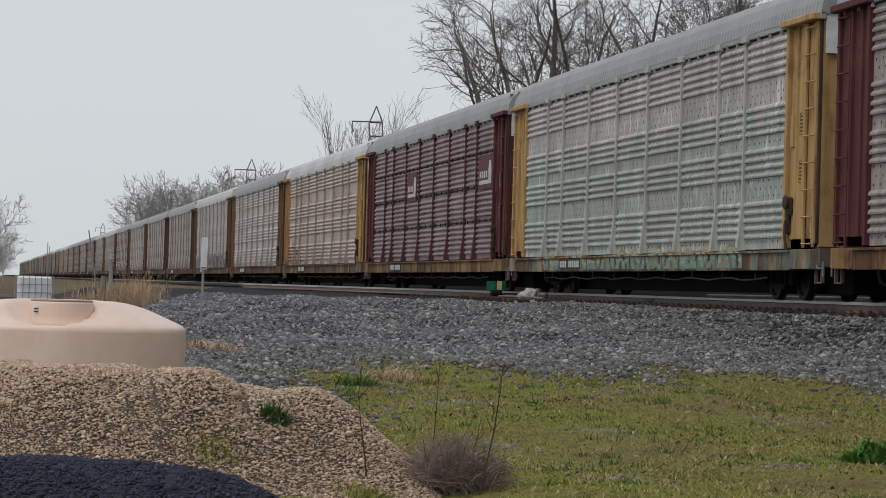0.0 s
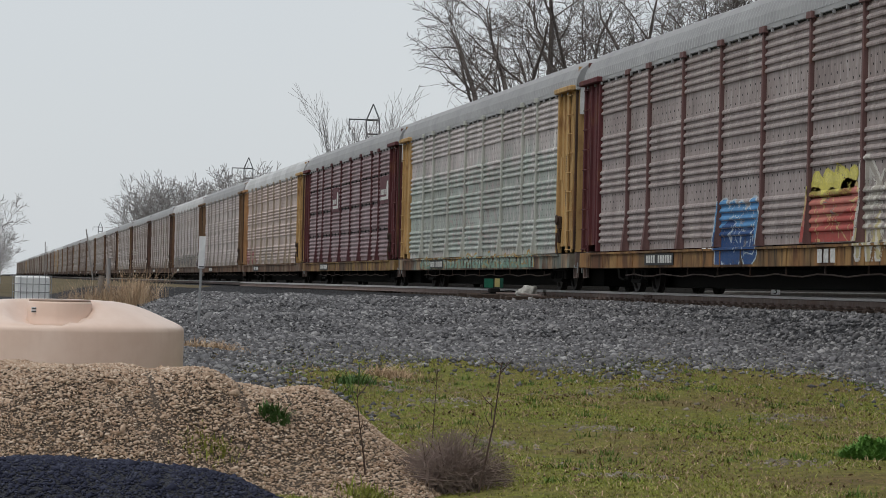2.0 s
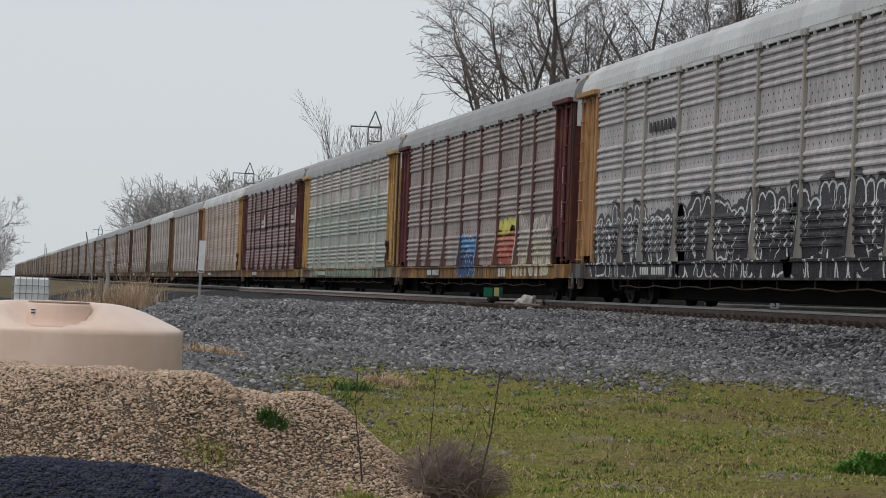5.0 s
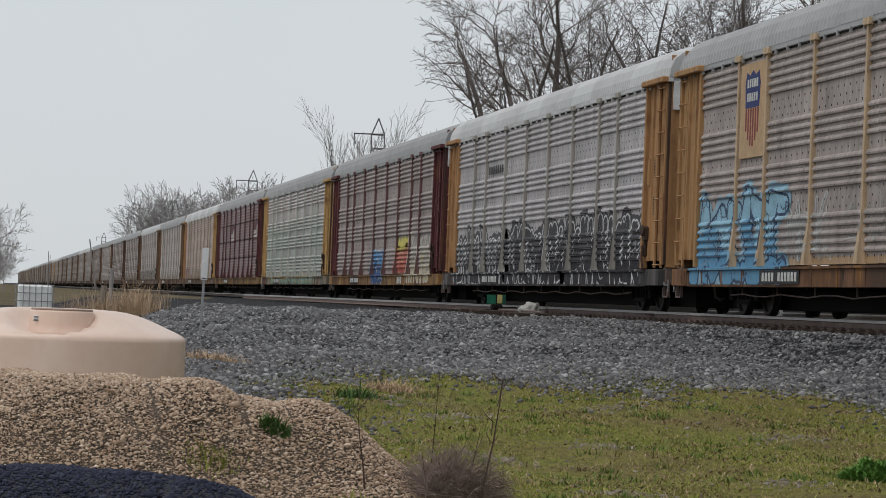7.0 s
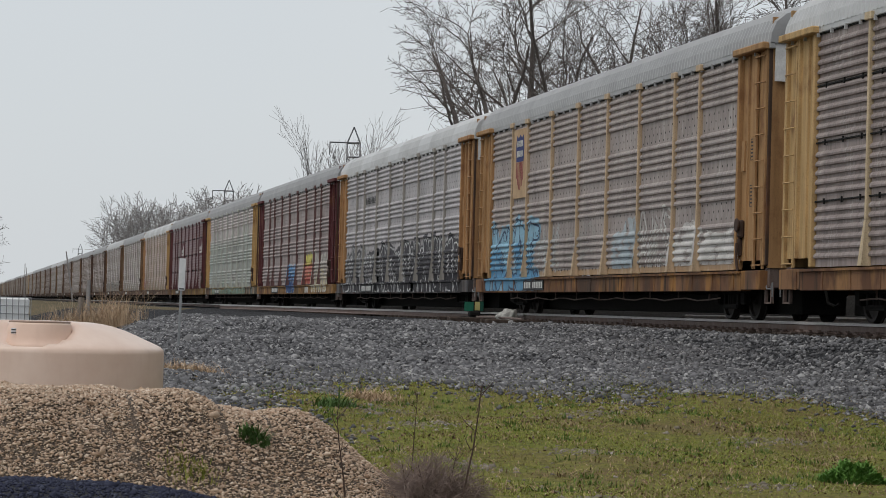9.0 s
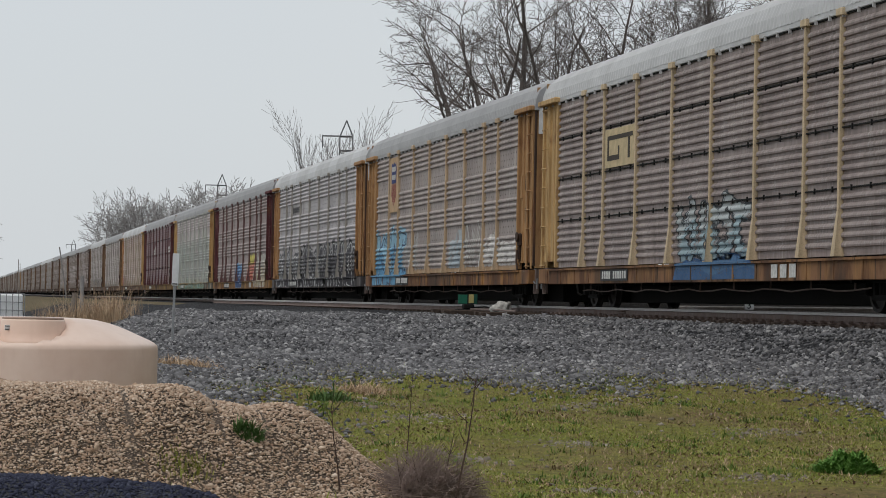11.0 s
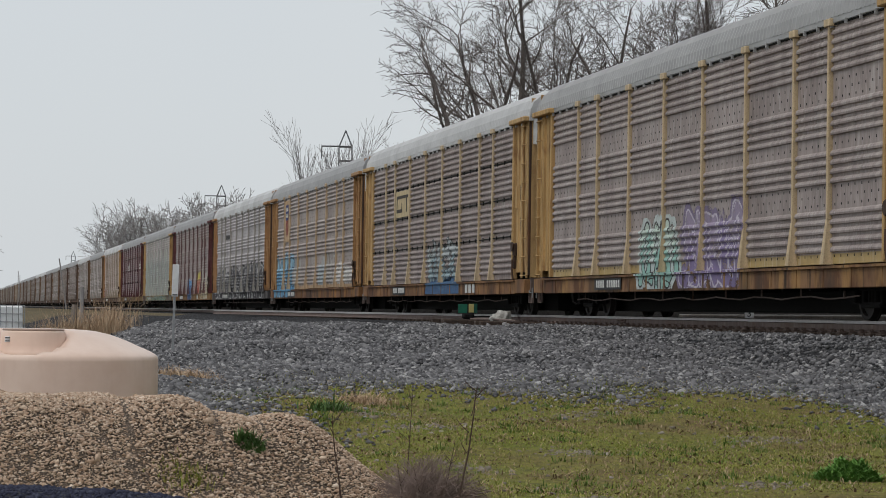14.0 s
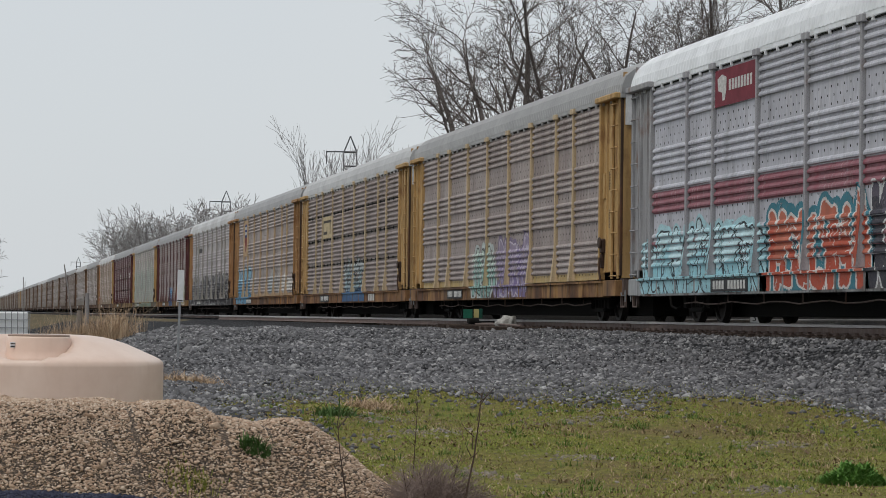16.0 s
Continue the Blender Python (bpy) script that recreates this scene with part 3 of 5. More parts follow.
    bm.faces.new(lo[::-1])


def b_stencil(bm):
    # outlined data boxes on the corner sheet
    for y0, y1, z0, z1 in ((0.60, 0.80, 0.0, 0.42),):
        for a, b, c, d in ((y0, y1, z0, z0 + 0.015), (y0, y1, z1 - 0.015, z1), (y0, y0 + 0.015, z0, z1), (y1 - 0.015, y1, z0, z1)):
            box(bm, 0.001, 0.005, a, b, c, d)
        for z in np.arange(z0 + 0.06, z1 - 0.05, 0.07):
            box(bm, 0.001, 0.004, y0 + 0.035, y1 - 0.04, z, z + 0.03)


S = {k: shared(k, f) for k, f in (("hand_brake", b_hand_brake), ("end_cap", b_end_cap), ("stencil", b_stencil), ("post", b_post), ("side_sill", b_sill), ("roof", b_roof), ("eave_rail", b_eave), ("roof_gap", b_gap),
                                 ("corner_panel", b_corner), ("corner_post", b_corner_post), ("edge_post", b_edge_post), ("edge_trim", b_edge_shade), ("corner_cap", b_corner_cap), ("label_box", b_label_box), ("ladder", b_ladder), ("end_door", b_door), ("floor_frame", b_floor), ("deck", b_inner),
                                 ("brake_pipe", b_train_line), ("side_frame", b_frame), ("bolster", b_axle), ("coupler", b_coupler),
                                 ("end_sill", b_end_sill), ("cut_lever", b_brake))}
S["wheelset"] = shared("wheelset", b_wheel, False)
M_wheel = plain("wheel_steel", (0.03, 0.026, 0.024), 0.7, 0.2)
M_cap = plain("end_cap_grey", (0.74, 0.75, 0.76), 0.6, 0, 0.3, 3)
M_gear = rusty("brake_gear_rust", (0.07, 0.045, 0.035), 0.6)
M_roofs = {}


def roof_material(name, c, patch):
    k = Nodes(name)
    v = k.co.outputs["Object"]
    a = k.noise(0.8, 5, v)
    b = k.noise(5.0, 5, k.scaled(v, 1, 3, 1))
    col = k.mix(k.ramp(a, (0.35, 0.0), (0.65, 1.0)), shade(c, 0.82), c)
    col = k.mix(k.ramp(b, (0.5, 0.0), (0.75, 0.45)), col, shade(c, 0.6))
    if patch:
        y = k.split(v)[1]
        saw = k.math("FRACT", k.math("MULTIPLY", y, 0.16))
        col = k.mix(k.math("MULTIPLY", k.band(saw, 0.0, 0.35, 0.01), 0.5), col, (0.62, 0.63, 0.64))
    return k.done(col, 0.5, 0.35, b, 0.1, 0.01)


def side_profile(style):
    """Depth of the car's side, from the sill up, as (z, outwards)."""
    zs, xs = [Z_SILL, Z_DECK - 0.056, Z_DECK - 0.05, Z_DECK, Z_DECK + 0.02], [0.11, 0.11, 0.16, 0.16, 0.0]
    for z in sorted(RIBS_FULL if style == "full" else RIBS_BANDED):
        for dz, x in ((-0.052, 0.0), (-0.046, 0.043), (-0.012, 0.050), (0.028, 0.032), (0.052, 0.0)):
            if z + dz > zs[-1]:
                zs.append(z + dz)
                xs.append(x)
    return np.array(zs), np.array(xs)


# made-up letter shapes: strokes in a unit box
GLYPHS = [[((0.15, 0), (0.2, 1)), ((0.2, 1), (0.85, 0.75), (0.25, 0.5)), ((0.4, 0.5), (0.9, 0))],
          [((0.1, 1), (0.25, 0.1), (0.7, 0.05), (0.85, 0.95))],
          [((0.85, 0.9), (0.3, 0.95), (0.15, 0.5), (0.3, 0.05), (0.9, 0.15))],
          [((0.1, 0.0), (0.45, 1.05), (0.9, 0.0)), ((0.25, 0.35), (0.75, 0.35))],
          [((0.15, 0), (0.15, 1)), ((0.85, 1), (0.2, 0.5), (0.9, 0.0))],
          [((0.5, 0.05), (0.12, 0.3), (0.15, 0.8), (0.5, 1), (0.88, 0.75), (0.85, 0.25), (0.5, 0.05))],
          [((0.85, 0.85), (0.4, 1.0), (0.2, 0.75), (0.75, 0.4), (0.6, 0.05), (0.1, 0.1))],
          [((0.15, 0), (0.2, 1), (0.5, 0.4), (0.8, 1), (0.88, 0))]]
PAINTS = {}


def spray(c):
    """Faded spray paint."""
    c = tuple(round(v, 3) for v in c)
    if c not in PAINTS:
        k = Nodes("spray_paint")
        n = k.noise(2.5, 4, k.place())
        f = k.noise(30, 3)
        col = k.mix(k.ramp(n, (0.35, 0.0), (0.65, 1.0)), shade(c, 0.85), shade(c, 1.1))
        col = k.mix(k.ramp(f, (0.45, 0.0), (0.8, 0.5)), col, (0.20, 0.18, 0.165))
        PAINTS[c] = k.done(col, 0.75, 0, f, 0.1, 0.005, 0.15)
    return PAINTS[c]


def lumpy(a, b, rg, waves=7, lo=0.6, hi=5.0):
    """A smooth uneven field over a grid."""
    out = np.zeros(np.broadcast(a, b).shape)
    for _ in range(waves):
        fa, fb = rg.uniform(lo, hi) * rg.choice((-1, 1)), rg.uniform(lo, hi)
        out += np.sin(a * fa + b * fb + rg.uniform(0, 6.3)) / waves ** 0.5
    return out


def graffiti(car, style, mark):
    """A film of spray paint that follows the ribs of the sheets, in strips: swollen letters, outlines, a halo, drips."""
    y0, y1, z0, z1 = mark["at"]
    rg = np.random.default_rng(int(1000 + abs(y0 * 37 + y1 * 91 + z1 * 13)))
    dy, dz = 0.03, 0.02
    ys, zs = np.arange(y0 - 0.35, y1 + 0.35, dy), np.arange(max(Z_SILL + 0.03, z0 - 0.1), z1 + 0.5, dz)
    Y, Zg = np.meshgrid(ys, zs)
    Yw = Y + 0.07 * lumpy(Y, Zg, rg, 5, 1, 4)
    Zw = Zg + 0.05 * lumpy(Y, Zg, rg, 5, 1, 4)
    D = np.full(Y.shape, 9.0)
    n = mark["letters"]
    wide = (y1 - y0) / n
    weight = mark.get("weight", 0.16)

    def stroke(a, b, grow=0.0):
        a, b = np.array(a), np.array(b)
        d = b - a
        t = np.clip(((Yw - a[0]) * d[0] + (Zw - a[1]) * d[1]) / max(1e-6, d @ d), 0, 1)
        return np.hypot((Yw - a[0] - t * d[0]) * 0.72, Zw - a[1] - t * d[1]) - grow

    for i in range(n):
        glyph = GLYPHS[rg.integers(len(GLYPHS))]
        hi = z1 - 0.14 + rg.uniform(-0.22, 0.12)
        left, w = y1 - wide * (i + 1), wide * rg.uniform(0.92, 1.12)
        slant = rg.normal(0, 0.10)
        for line in glyph:
            pts = [(left + w * (1 - (u + rg.normal(0, 0.04) + slant * v)), z0 + 0.08 + (hi - z0 - 0.1) * v) for u, v in line]
            for a, b in zip(pts, pts[1:]):
                D = np.minimum(D, stroke(a, b))
    D -= weight
    D[Zg < z0] = 9
    K = np.full(Y.shape, -1)
    if "halo" in mark:
        K[D < 0.15 + 0.04 * lumpy(Y, Zg, rg)] = 3
    rim = mark.get("rim", 0.045)
    K[D < rim] = 2
    if mark.get("filled", True):
        inner = D < -0.012
        K[inner] = 0
        v = (Zg - z0) / (z1 - z0) + 0.22 * lumpy(Y, Zg, rg, 5, 1, 4)
        K[inner & (v > mark.get("split", 0.55))] = 1
        for _ in range(int(n * mark.get("scribble", 4))):
            p, way = np.array([rg.uniform(y0, y1), rg.uniform(z0, z1)]), rg.uniform(0, math.tau)
            for _ in range(4):
                way += rg.normal(0, 0.7)
                q = p + np.array([math.cos(way) * 0.16, math.sin(way) * 0.15])
                K[inner & (stroke(p, q, 0.013) < 0)] = 2
                p = q
    else:
        K[D < -0.012] = -1
    # runs of paint below the letters
    for _ in range(int(n * 2)):
        yd, zd = rg.uniform(y0, y1), z0 + (z1 - z0) * rg.uniform(0.3, 0.8)
        K[(np.abs(Y - yd) < 0.03) & (Zg < zd) & (Zg > zd - rg.uniform(0.2, 0.7)) & (K < 0) & (D < 0.3)] = 2
    worn = lumpy(Y, Zg, rg, 8, 2, 14) + rg.normal(0, 0.45, Y.shape)
    K[worn > mark.get("keep", 1.7)] = -1
    depth_z, depth_x = side_profile(style)
    verts, faces, slots = [], [], []
    half = np.interp(zs, [Z_DECK, 0.97, 1.75, 9], [0.0, 0.10, 0.05, 0.05])
    proud = np.interp(zs, [0.97, 1.75, 9], [0.17, 0.085, 0.085])
    for j, z in enumerate(zs):
        near = np.min(np.abs(ys[:, None] - np.array(POSTS[1:-1])[None]), axis=1) < half[j] if z > 0.98 else np.zeros(len(ys), bool)
        key = K[j] * 2 + near
        cuts = np.flatnonzero(np.diff(key)) + 1
        for a, b in zip(np.r_[0, cuts], np.r_[cuts, len(ys)]):
            if K[j, a] < 0:
                continue
            xa, xb = (proud[j], proud[j]) if near[a] else np.interp([z, z + dz], depth_z, depth_x)
            c = len(verts)
            xa, xb = -SIDE - xa - 0.012, -SIDE - xb - 0.012
            verts += [(xa, ys[a], z), (xa, ys[a] + (b - a) * dy, z), (xb, ys[a] + (b - a) * dy, z + dz), (xb, ys[a], z + dz)]
            faces.append((c, c + 3, c + 2, c + 1))
            slots.append(K[j, a])
    me = link_mesh("spray_paint", verts, faces)
    for c in (mark["fill"], mark["fill2"], mark["line"], mark.get("halo", mark["line"])):
        me.materials.append(spray(c))
    me.polygons.foreach_set("material_index", slots)
    put("spray_paint", me, car, None, None, mark["label"])


def panel_material(name, car, c, tint, streak, stripes=(), wash=(), chalk=0.35, drips=0.2, metal=0.06):
    """Weathered galvanised sheets: dirt runs, faded paint, bands of grime and any paint marks."""
    k = Nodes(name)
    k.co.object = car
    v = k.co.outputs["Object"]
    r = k.random()
    z = k.split(v)[2]
    big = k.noise(0.7, 5, k.scaled(v, 1, 1, 0.8))
    runs = k.noise(4.5, 5, k.scaled(v, 1, 1.3, 0.13))
    thin = k.noise(16, 4, k.scaled(v, 1, 1, 0.2))
    col = k.mix(k.ramp(big, (0.32, 0.0), (0.68, 1.0)), c, tint)
    col = k.mix(k.ramp(runs, (0.42, 0.0), (0.72, streak)), col, shade(c, 0.5))
    col = k.mix(k.ramp(thin, (0.5, 0.0), (0.72, chalk)), col, shade(tint, 1.45))
    for z0, z1, sc in wash:
        edge = k.math("ADD", z, k.math("MULTIPLY", k.math("SUBTRACT", big, 0.5), 2.2))
        col = k.mix(k.math("MULTIPLY", k.band(edge, z0, z1, 0.35), k.ramp(runs, (0.35, 0.75), (0.65, 0.25))), col, sc)
    col = k.mix(k.math("MULTIPLY", k.math("SUBTRACT", r, 0.5), 0.5), col, shade(c, 0.7))
    for z0, z1, sc in stripes:
        col = k.mix(k.math("MULTIPLY", k.band(z, z0, z1, 0.012), k.ramp(runs, (0.3, 0.95), (0.8, 0.7))), col, sc)
    drip = k.noise(7.0, 3, k.scaled(v, 1, 1.6, 0.10, (4, 2, 0)))
    where = k.noise(0.9, 3, k.scaled(v, 1, 1, 1, (9, 5, 3)))
    col = k.mix(k.math("MULTIPLY", k.ramp(drip, (0.56, 0.0), (0.60, drips)), k.ramp(where, (0.46, 0.0), (0.56, 1.0))), col, (0.74, 0.72, 0.70))
    grime = k.noise(3.2, 5, k.scaled(v, 1, 0.8, 0.22, (1, 8, 2)))
    col = k.mix(k.ramp(grime, (0.52, 0.0), (0.70, 0.35)), col, (0.075, 0.062, 0.055))
    return k.done(col, 0.62, metal, thin, 0.12, 0.01, 0.3)


def sill_material(name, car, c, rust_amount, alt=None):
    k = Nodes(name)
    k.co.object = car
    v = k.co.outputs["Object"]
    big = k.noise(1.1, 5, k.scaled(v, 1, 1, 0.5))
    runs = k.noise(6, 4, k.scaled(v, 1, 1, 0.12))
    patch = k.noise(0.8, 1, k.scaled(v, 0, 1, 0))
    col = k.mix(k.ramp(runs, (0.35, 0.0), (0.65, 1.0)), shade(c, 0.6), c)
    if alt:
        col = k.mix(k.ramp(patch, (0.5, 0.0), (0.52, 1.0)), col, alt)
    col = k.mix(k.ramp(big, (0.60 - rust_amount * 0.28, 0.0), (0.66 - rust_amount * 0.15, 0.9)), col, (0.11, 0.055, 0.035))
    col = k.mix(k.ramp(runs, (0.54, 0.0), (0.68, 0.85)), col, (0.03, 0.025, 0.022))
    col = k.mix(k.ramp(k.noise(0.55, 4, k.scaled(v, 0, 1, 0.4, (3, 0, 0))), (0.5, 0.0), (0.6, 0.6)), col, (0.055, 0.045, 0.04))
    return k.done(col, 0.85, 0, runs, 0.15, 0.01, 0.15)


WHEELS = {}
bar_bm = bmesh.new()
box(bar_bm, -0.004, 0.004, 0.02, 0.15, -0.085, 0.085)
BAR = mesh_of("number_bar", bar_bm, M_mark)


def warm(c):
    """A sheet colour made a little warmer and brighter."""
    return (c[0] * 1.18, c[1] * 1.10, c[2] * 1.12)


def rack_car(spec):
    """A closed two-deck motor car carrier; the near side is its -x side."""
    car = empty("auto_rack_car")
    tagged(car, spec["label"], "rail car", "cars of the train")
    sid = spec["id"]
    mp = panel_material(f"panel_{sid}", car, warm(spec["panel"]), warm(spec["tint"]), spec.get("streak", 0.6), spec.get("stripes", ()), spec.get("wash", ()), spec.get("chalk", 0.35), spec.get("drips", 0.2))
    ms = sill_material(f"sill_{sid}", car, spec["sill"], spec.get("rust", 0.5), spec.get("sill_alt"))
    mpost = rusty(f"post_{sid}", spec["post"], 0.25)
    mend = rusty(f"end_{sid}", spec["end"], 0.5)
    mfar = rusty(f"far_end_{sid}", spec["far_end"], 0.35) if "far_end" in spec else mend
    mroof = roof_material(f"roof_{sid}", spec["roof"], spec.get("patched"))
    flip = pose(0, 0, 0, 0, 0, 180)
    for turn in (Matrix(), flip):
        # x outwards on this side
        out = turn @ pose(-SIDE, 0, 0, 0, 0, 180)
        put("side_sill", S["side_sill"], car, out, ms)
        put("eave_rail", S["eave_rail"], car, out, mroof)
        put("roof_seam", S["roof_gap"], car, out, M_hole)
        for b, y in zip(BAYS, POSTS):
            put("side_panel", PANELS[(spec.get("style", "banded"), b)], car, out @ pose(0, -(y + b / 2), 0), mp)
        for y in POSTS[1:-1]:
            put("post", S["post"], car, out @ pose(0.005, -y, 0), mpost)
        for s, mm in ((1, mfar), (-1, mend)):
            # the corner sheets and ladders at both ends
            e = pose(-SIDE, s * POSTS[-1], 0) @ Matrix.Diagonal((-1, s, 1, 1))
            mc = mm if turn == Matrix() else mend
            for piece in ("corner_panel", "corner_post", "edge_post", "corner_cap", "label_box"):
                put(piece, S[piece], car, turn @ e, mc)
            put("edge_trim", S["edge_trim"], car, turn @ e, M_gear, "dark rusty strip standing in for the shaded car edge")
            put("ladder", S["ladder"], car, turn @ pose(-SIDE - 0.02, s * (POSTS[-1] + 1.08), 0) @ Matrix.Diagonal((-1, s, 1, 1)), mm if turn == Matrix() else mend)
    put("roof", S["roof"], car, None, mroof)
    put("floor_frame", S["floor_frame"], car, None, M_dark)
    put("deck", S["deck"], car, None, M_dark)
    put("brake_pipe", S["brake_pipe"], car, flip, M_rail)
    for s, mm in ((1, mfar), (-1, mend)):
        put("end_door", S["end_door"], car, pose(0, s * (HALF - 0.52), 0) @ Matrix.Diagonal((1, s, 1, 1)), mm)
        put("end_cap", S["end_cap"], car, pose(0, s * (HALF - 0.52), 0) @ Matrix.Diagonal((1, s, 1, 1)), M_cap, "pale grey sheet above the door")
        if s < 0:
            e = pose(-SIDE, s * POSTS[-1], 0) @ Matrix.Diagonal((-1, s, 1, 1))
            put("hand_brake", S["hand_brake"], car, e, M_gear, "rusty brown hand brake gear")
            for z in (3.1, 2.2):
                put("stencil", S["stencil"], car, e @ pose(0, 0, z), M_black if sum(spec["end"]) > 0.5 else M_mark)
        put("end_sill", S["end_sill"], car, pose(0, s * (HALF - 0.66), 0) @ Matrix.Diagonal((1, s, 1, 1)), M_rail)
        put("coupler", S["coupler"], car, pose(0, s * (HALF - 0.08), 0) @ Matrix.Diagonal((s, s, 1, 1)), M_dark)
        put("cut_lever", S["cut_lever"], car, pose(0, s * (HALF - 0.8), 0) @ Matrix.Diagonal((-1, s, 1, 1)), M_steel)
        truck = put("truck", S["bolster"], car, pose(0, s * (HALF - 4.3), 0.55), M_dark)
        for sx in (-1, 1):
            put("side_frame", S["side_frame"], truck, pose(sx * 0.99, 0, -0.55), M_dark)
        for sy in (-0.89, 0.89):
            WHEELS[put("wheelset", S["wheelset"], truck, pose(0, sy, -0.09), M_wheel)] = (sid, sy)
    # black number board with plain bars
    bm = bmesh.new()
    y0 = 7.2
    box(bm, -SIDE - 0.135, -SIDE - 0.128, y0 - 2.5, y0, Z_SILL + 0.06, Z_DECK - 0.07)
    part("number_board", bm, M_black, car)
    for i, w in enumerate((0, 1, 2, 3, 4, 5, 7, 8, 9, 10)):
        put("number_bar", BAR, car, pose(-SIDE - 0.137, y0 - 2.38 + 0.205 * w, (Z_SILL + Z_DECK) / 2), M_mark)
    for mark in spec.get("marks", ()):
        graffiti(car, spec.get("style", "banded"), mark)
    return car


# colours: yellow, maroon and silver fleets, each car with its own fading
YEL, ORA, MAR = (0.52, 0.335, 0.145), (0.42, 0.235, 0.11), (0.115, 0.036, 0.040)
GREY_ROOF, PALE_ROOF = (0.35, 0.352, 0.358), (0.55, 0.553, 0.556)
INK, CHALK = (0.02, 0.02, 0.028), (0.62, 0.63, 0.63)
SPECS = {
    0: dict(id="green", panel=(0.36, 0.355, 0.345), tint=(0.50, 0.485, 0.47), streak=0.7, chalk=0.5, drips=0.85, wash=((0.9, 3.7, (0.27, 0.40, 0.34)),), post=(0.50, 0.515, 0.47), end=YEL, sill=(0.22, 0.25, 0.22), sill_alt=(0.33, 0.25, 0.17), rust=0.6, roof=GREY_ROOF,
            label="pale green weathered auto rack car with yellow ends"),
    1: dict(id="brown", panel=(0.225, 0.198, 0.188), tint=(0.335, 0.31, 0.296), post=(0.165, 0.095, 0.092), end=MAR, sill=(0.40, 0.24, 0.10), sill_alt=(0.26, 0.14, 0.06), roof=GREY_ROOF,
            label="brown-grey auto rack car with maroon posts and graffiti"),
    2: dict(id="silver", panel=(0.33, 0.34, 0.345), tint=(0.46, 0.465, 0.47), post=(0.38, 0.36, 0.33), end=ORA, sill=(0.06, 0.06, 0.065), sill_alt=(0.12, 0.11, 0.11), rust=0.2, roof=PALE_ROOF, patched=True,
            label="silver auto rack car with black and white graffiti"),
    3: dict(id="tan", panel=(0.27, 0.246, 0.228), tint=(0.37, 0.345, 0.32), post=(0.56, 0.42, 0.28), end=(0.42, 0.245, 0.115), sill=(0.40, 0.20, 0.07), sill_alt=(0.22, 0.12, 0.07), stripes=((0.9, 1.12, (0.42, 0.27, 0.14)),), rust=0.7, roof=(0.39, 0.392, 0.398),
            label="grey-tan auto rack car with tan posts and blue graffiti"),
    4: dict(id="gold", style="full", panel=(0.215, 0.187, 0.175), tint=(0.31, 0.28, 0.26), post=(0.60, 0.48, 0.32), end=(0.54, 0.36, 0.17), sill=(0.36, 0.195, 0.09), sill_alt=(0.24, 0.13, 0.07), roof=PALE_ROOF,
            label="brown-grey auto rack car with pale yellow posts"),
    5: dict(id="yellow", panel=(0.25, 0.22, 0.205), tint=(0.345, 0.32, 0.30), post=(0.60, 0.47, 0.30), end=YEL, sill=(0.41, 0.235, 0.10), sill_alt=(0.26, 0.15, 0.08), rust=0.6, roof=(0.37, 0.37, 0.37),
            label="grey-brown auto rack car with yellow posts and pastel graffiti", stripes=((0.9, 1.16, (0.46, 0.33, 0.12)),)),
    6: dict(id="grey", panel=(0.36, 0.39, 0.425), tint=(0.47, 0.505, 0.545), streak=0.35, post=(0.38, 0.38, 0.40), end=(0.36, 0.36, 0.37), sill=(0.42, 0.43, 0.44), rust=0.1, roof=(0.86, 0.88, 0.90),
            label="light grey auto rack car with maroon stripes and bright graffiti", stripes=((2.36, 2.84, (0.25, 0.05, 0.07)), (1.25, 1.75, (0.22, 0.05, 0.07)))),
    -1: dict(id="maroon", style="full", panel=(0.185, 0.128, 0.134), tint=(0.30, 0.25, 0.26), post=(0.11, 0.045, 0.05), end=MAR, sill=(0.36, 0.24, 0.09), sill_alt=(0.24, 0.15, 0.08), rust=0.6, roof=GREY_ROOF,
             label="maroon-brown auto rack car with maroon ends and white emblems"),
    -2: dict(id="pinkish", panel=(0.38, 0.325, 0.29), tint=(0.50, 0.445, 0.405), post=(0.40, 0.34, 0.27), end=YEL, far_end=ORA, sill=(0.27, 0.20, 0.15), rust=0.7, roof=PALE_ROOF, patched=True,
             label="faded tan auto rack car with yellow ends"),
    # the next three: panel greys paled to stand in for distance haze
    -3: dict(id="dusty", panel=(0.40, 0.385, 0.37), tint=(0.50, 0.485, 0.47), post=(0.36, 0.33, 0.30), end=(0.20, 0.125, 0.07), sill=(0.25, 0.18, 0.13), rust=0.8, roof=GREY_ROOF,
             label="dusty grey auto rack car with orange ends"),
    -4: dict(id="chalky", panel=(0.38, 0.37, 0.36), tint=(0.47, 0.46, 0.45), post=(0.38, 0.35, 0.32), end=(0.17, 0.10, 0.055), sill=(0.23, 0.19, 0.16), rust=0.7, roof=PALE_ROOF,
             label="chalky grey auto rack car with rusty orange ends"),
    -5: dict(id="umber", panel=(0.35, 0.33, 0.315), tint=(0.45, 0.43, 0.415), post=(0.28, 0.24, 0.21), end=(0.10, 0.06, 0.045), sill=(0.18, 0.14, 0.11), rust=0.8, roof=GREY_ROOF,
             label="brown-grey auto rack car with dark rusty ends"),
}


def tag(y0, y1, z0, z1, letters, fill, fill2, line, label, **more):
    return dict(at=(y0, y1, z0, z1), letters=letters, fill=fill, fill2=fill2, line=line, label=label, **more)


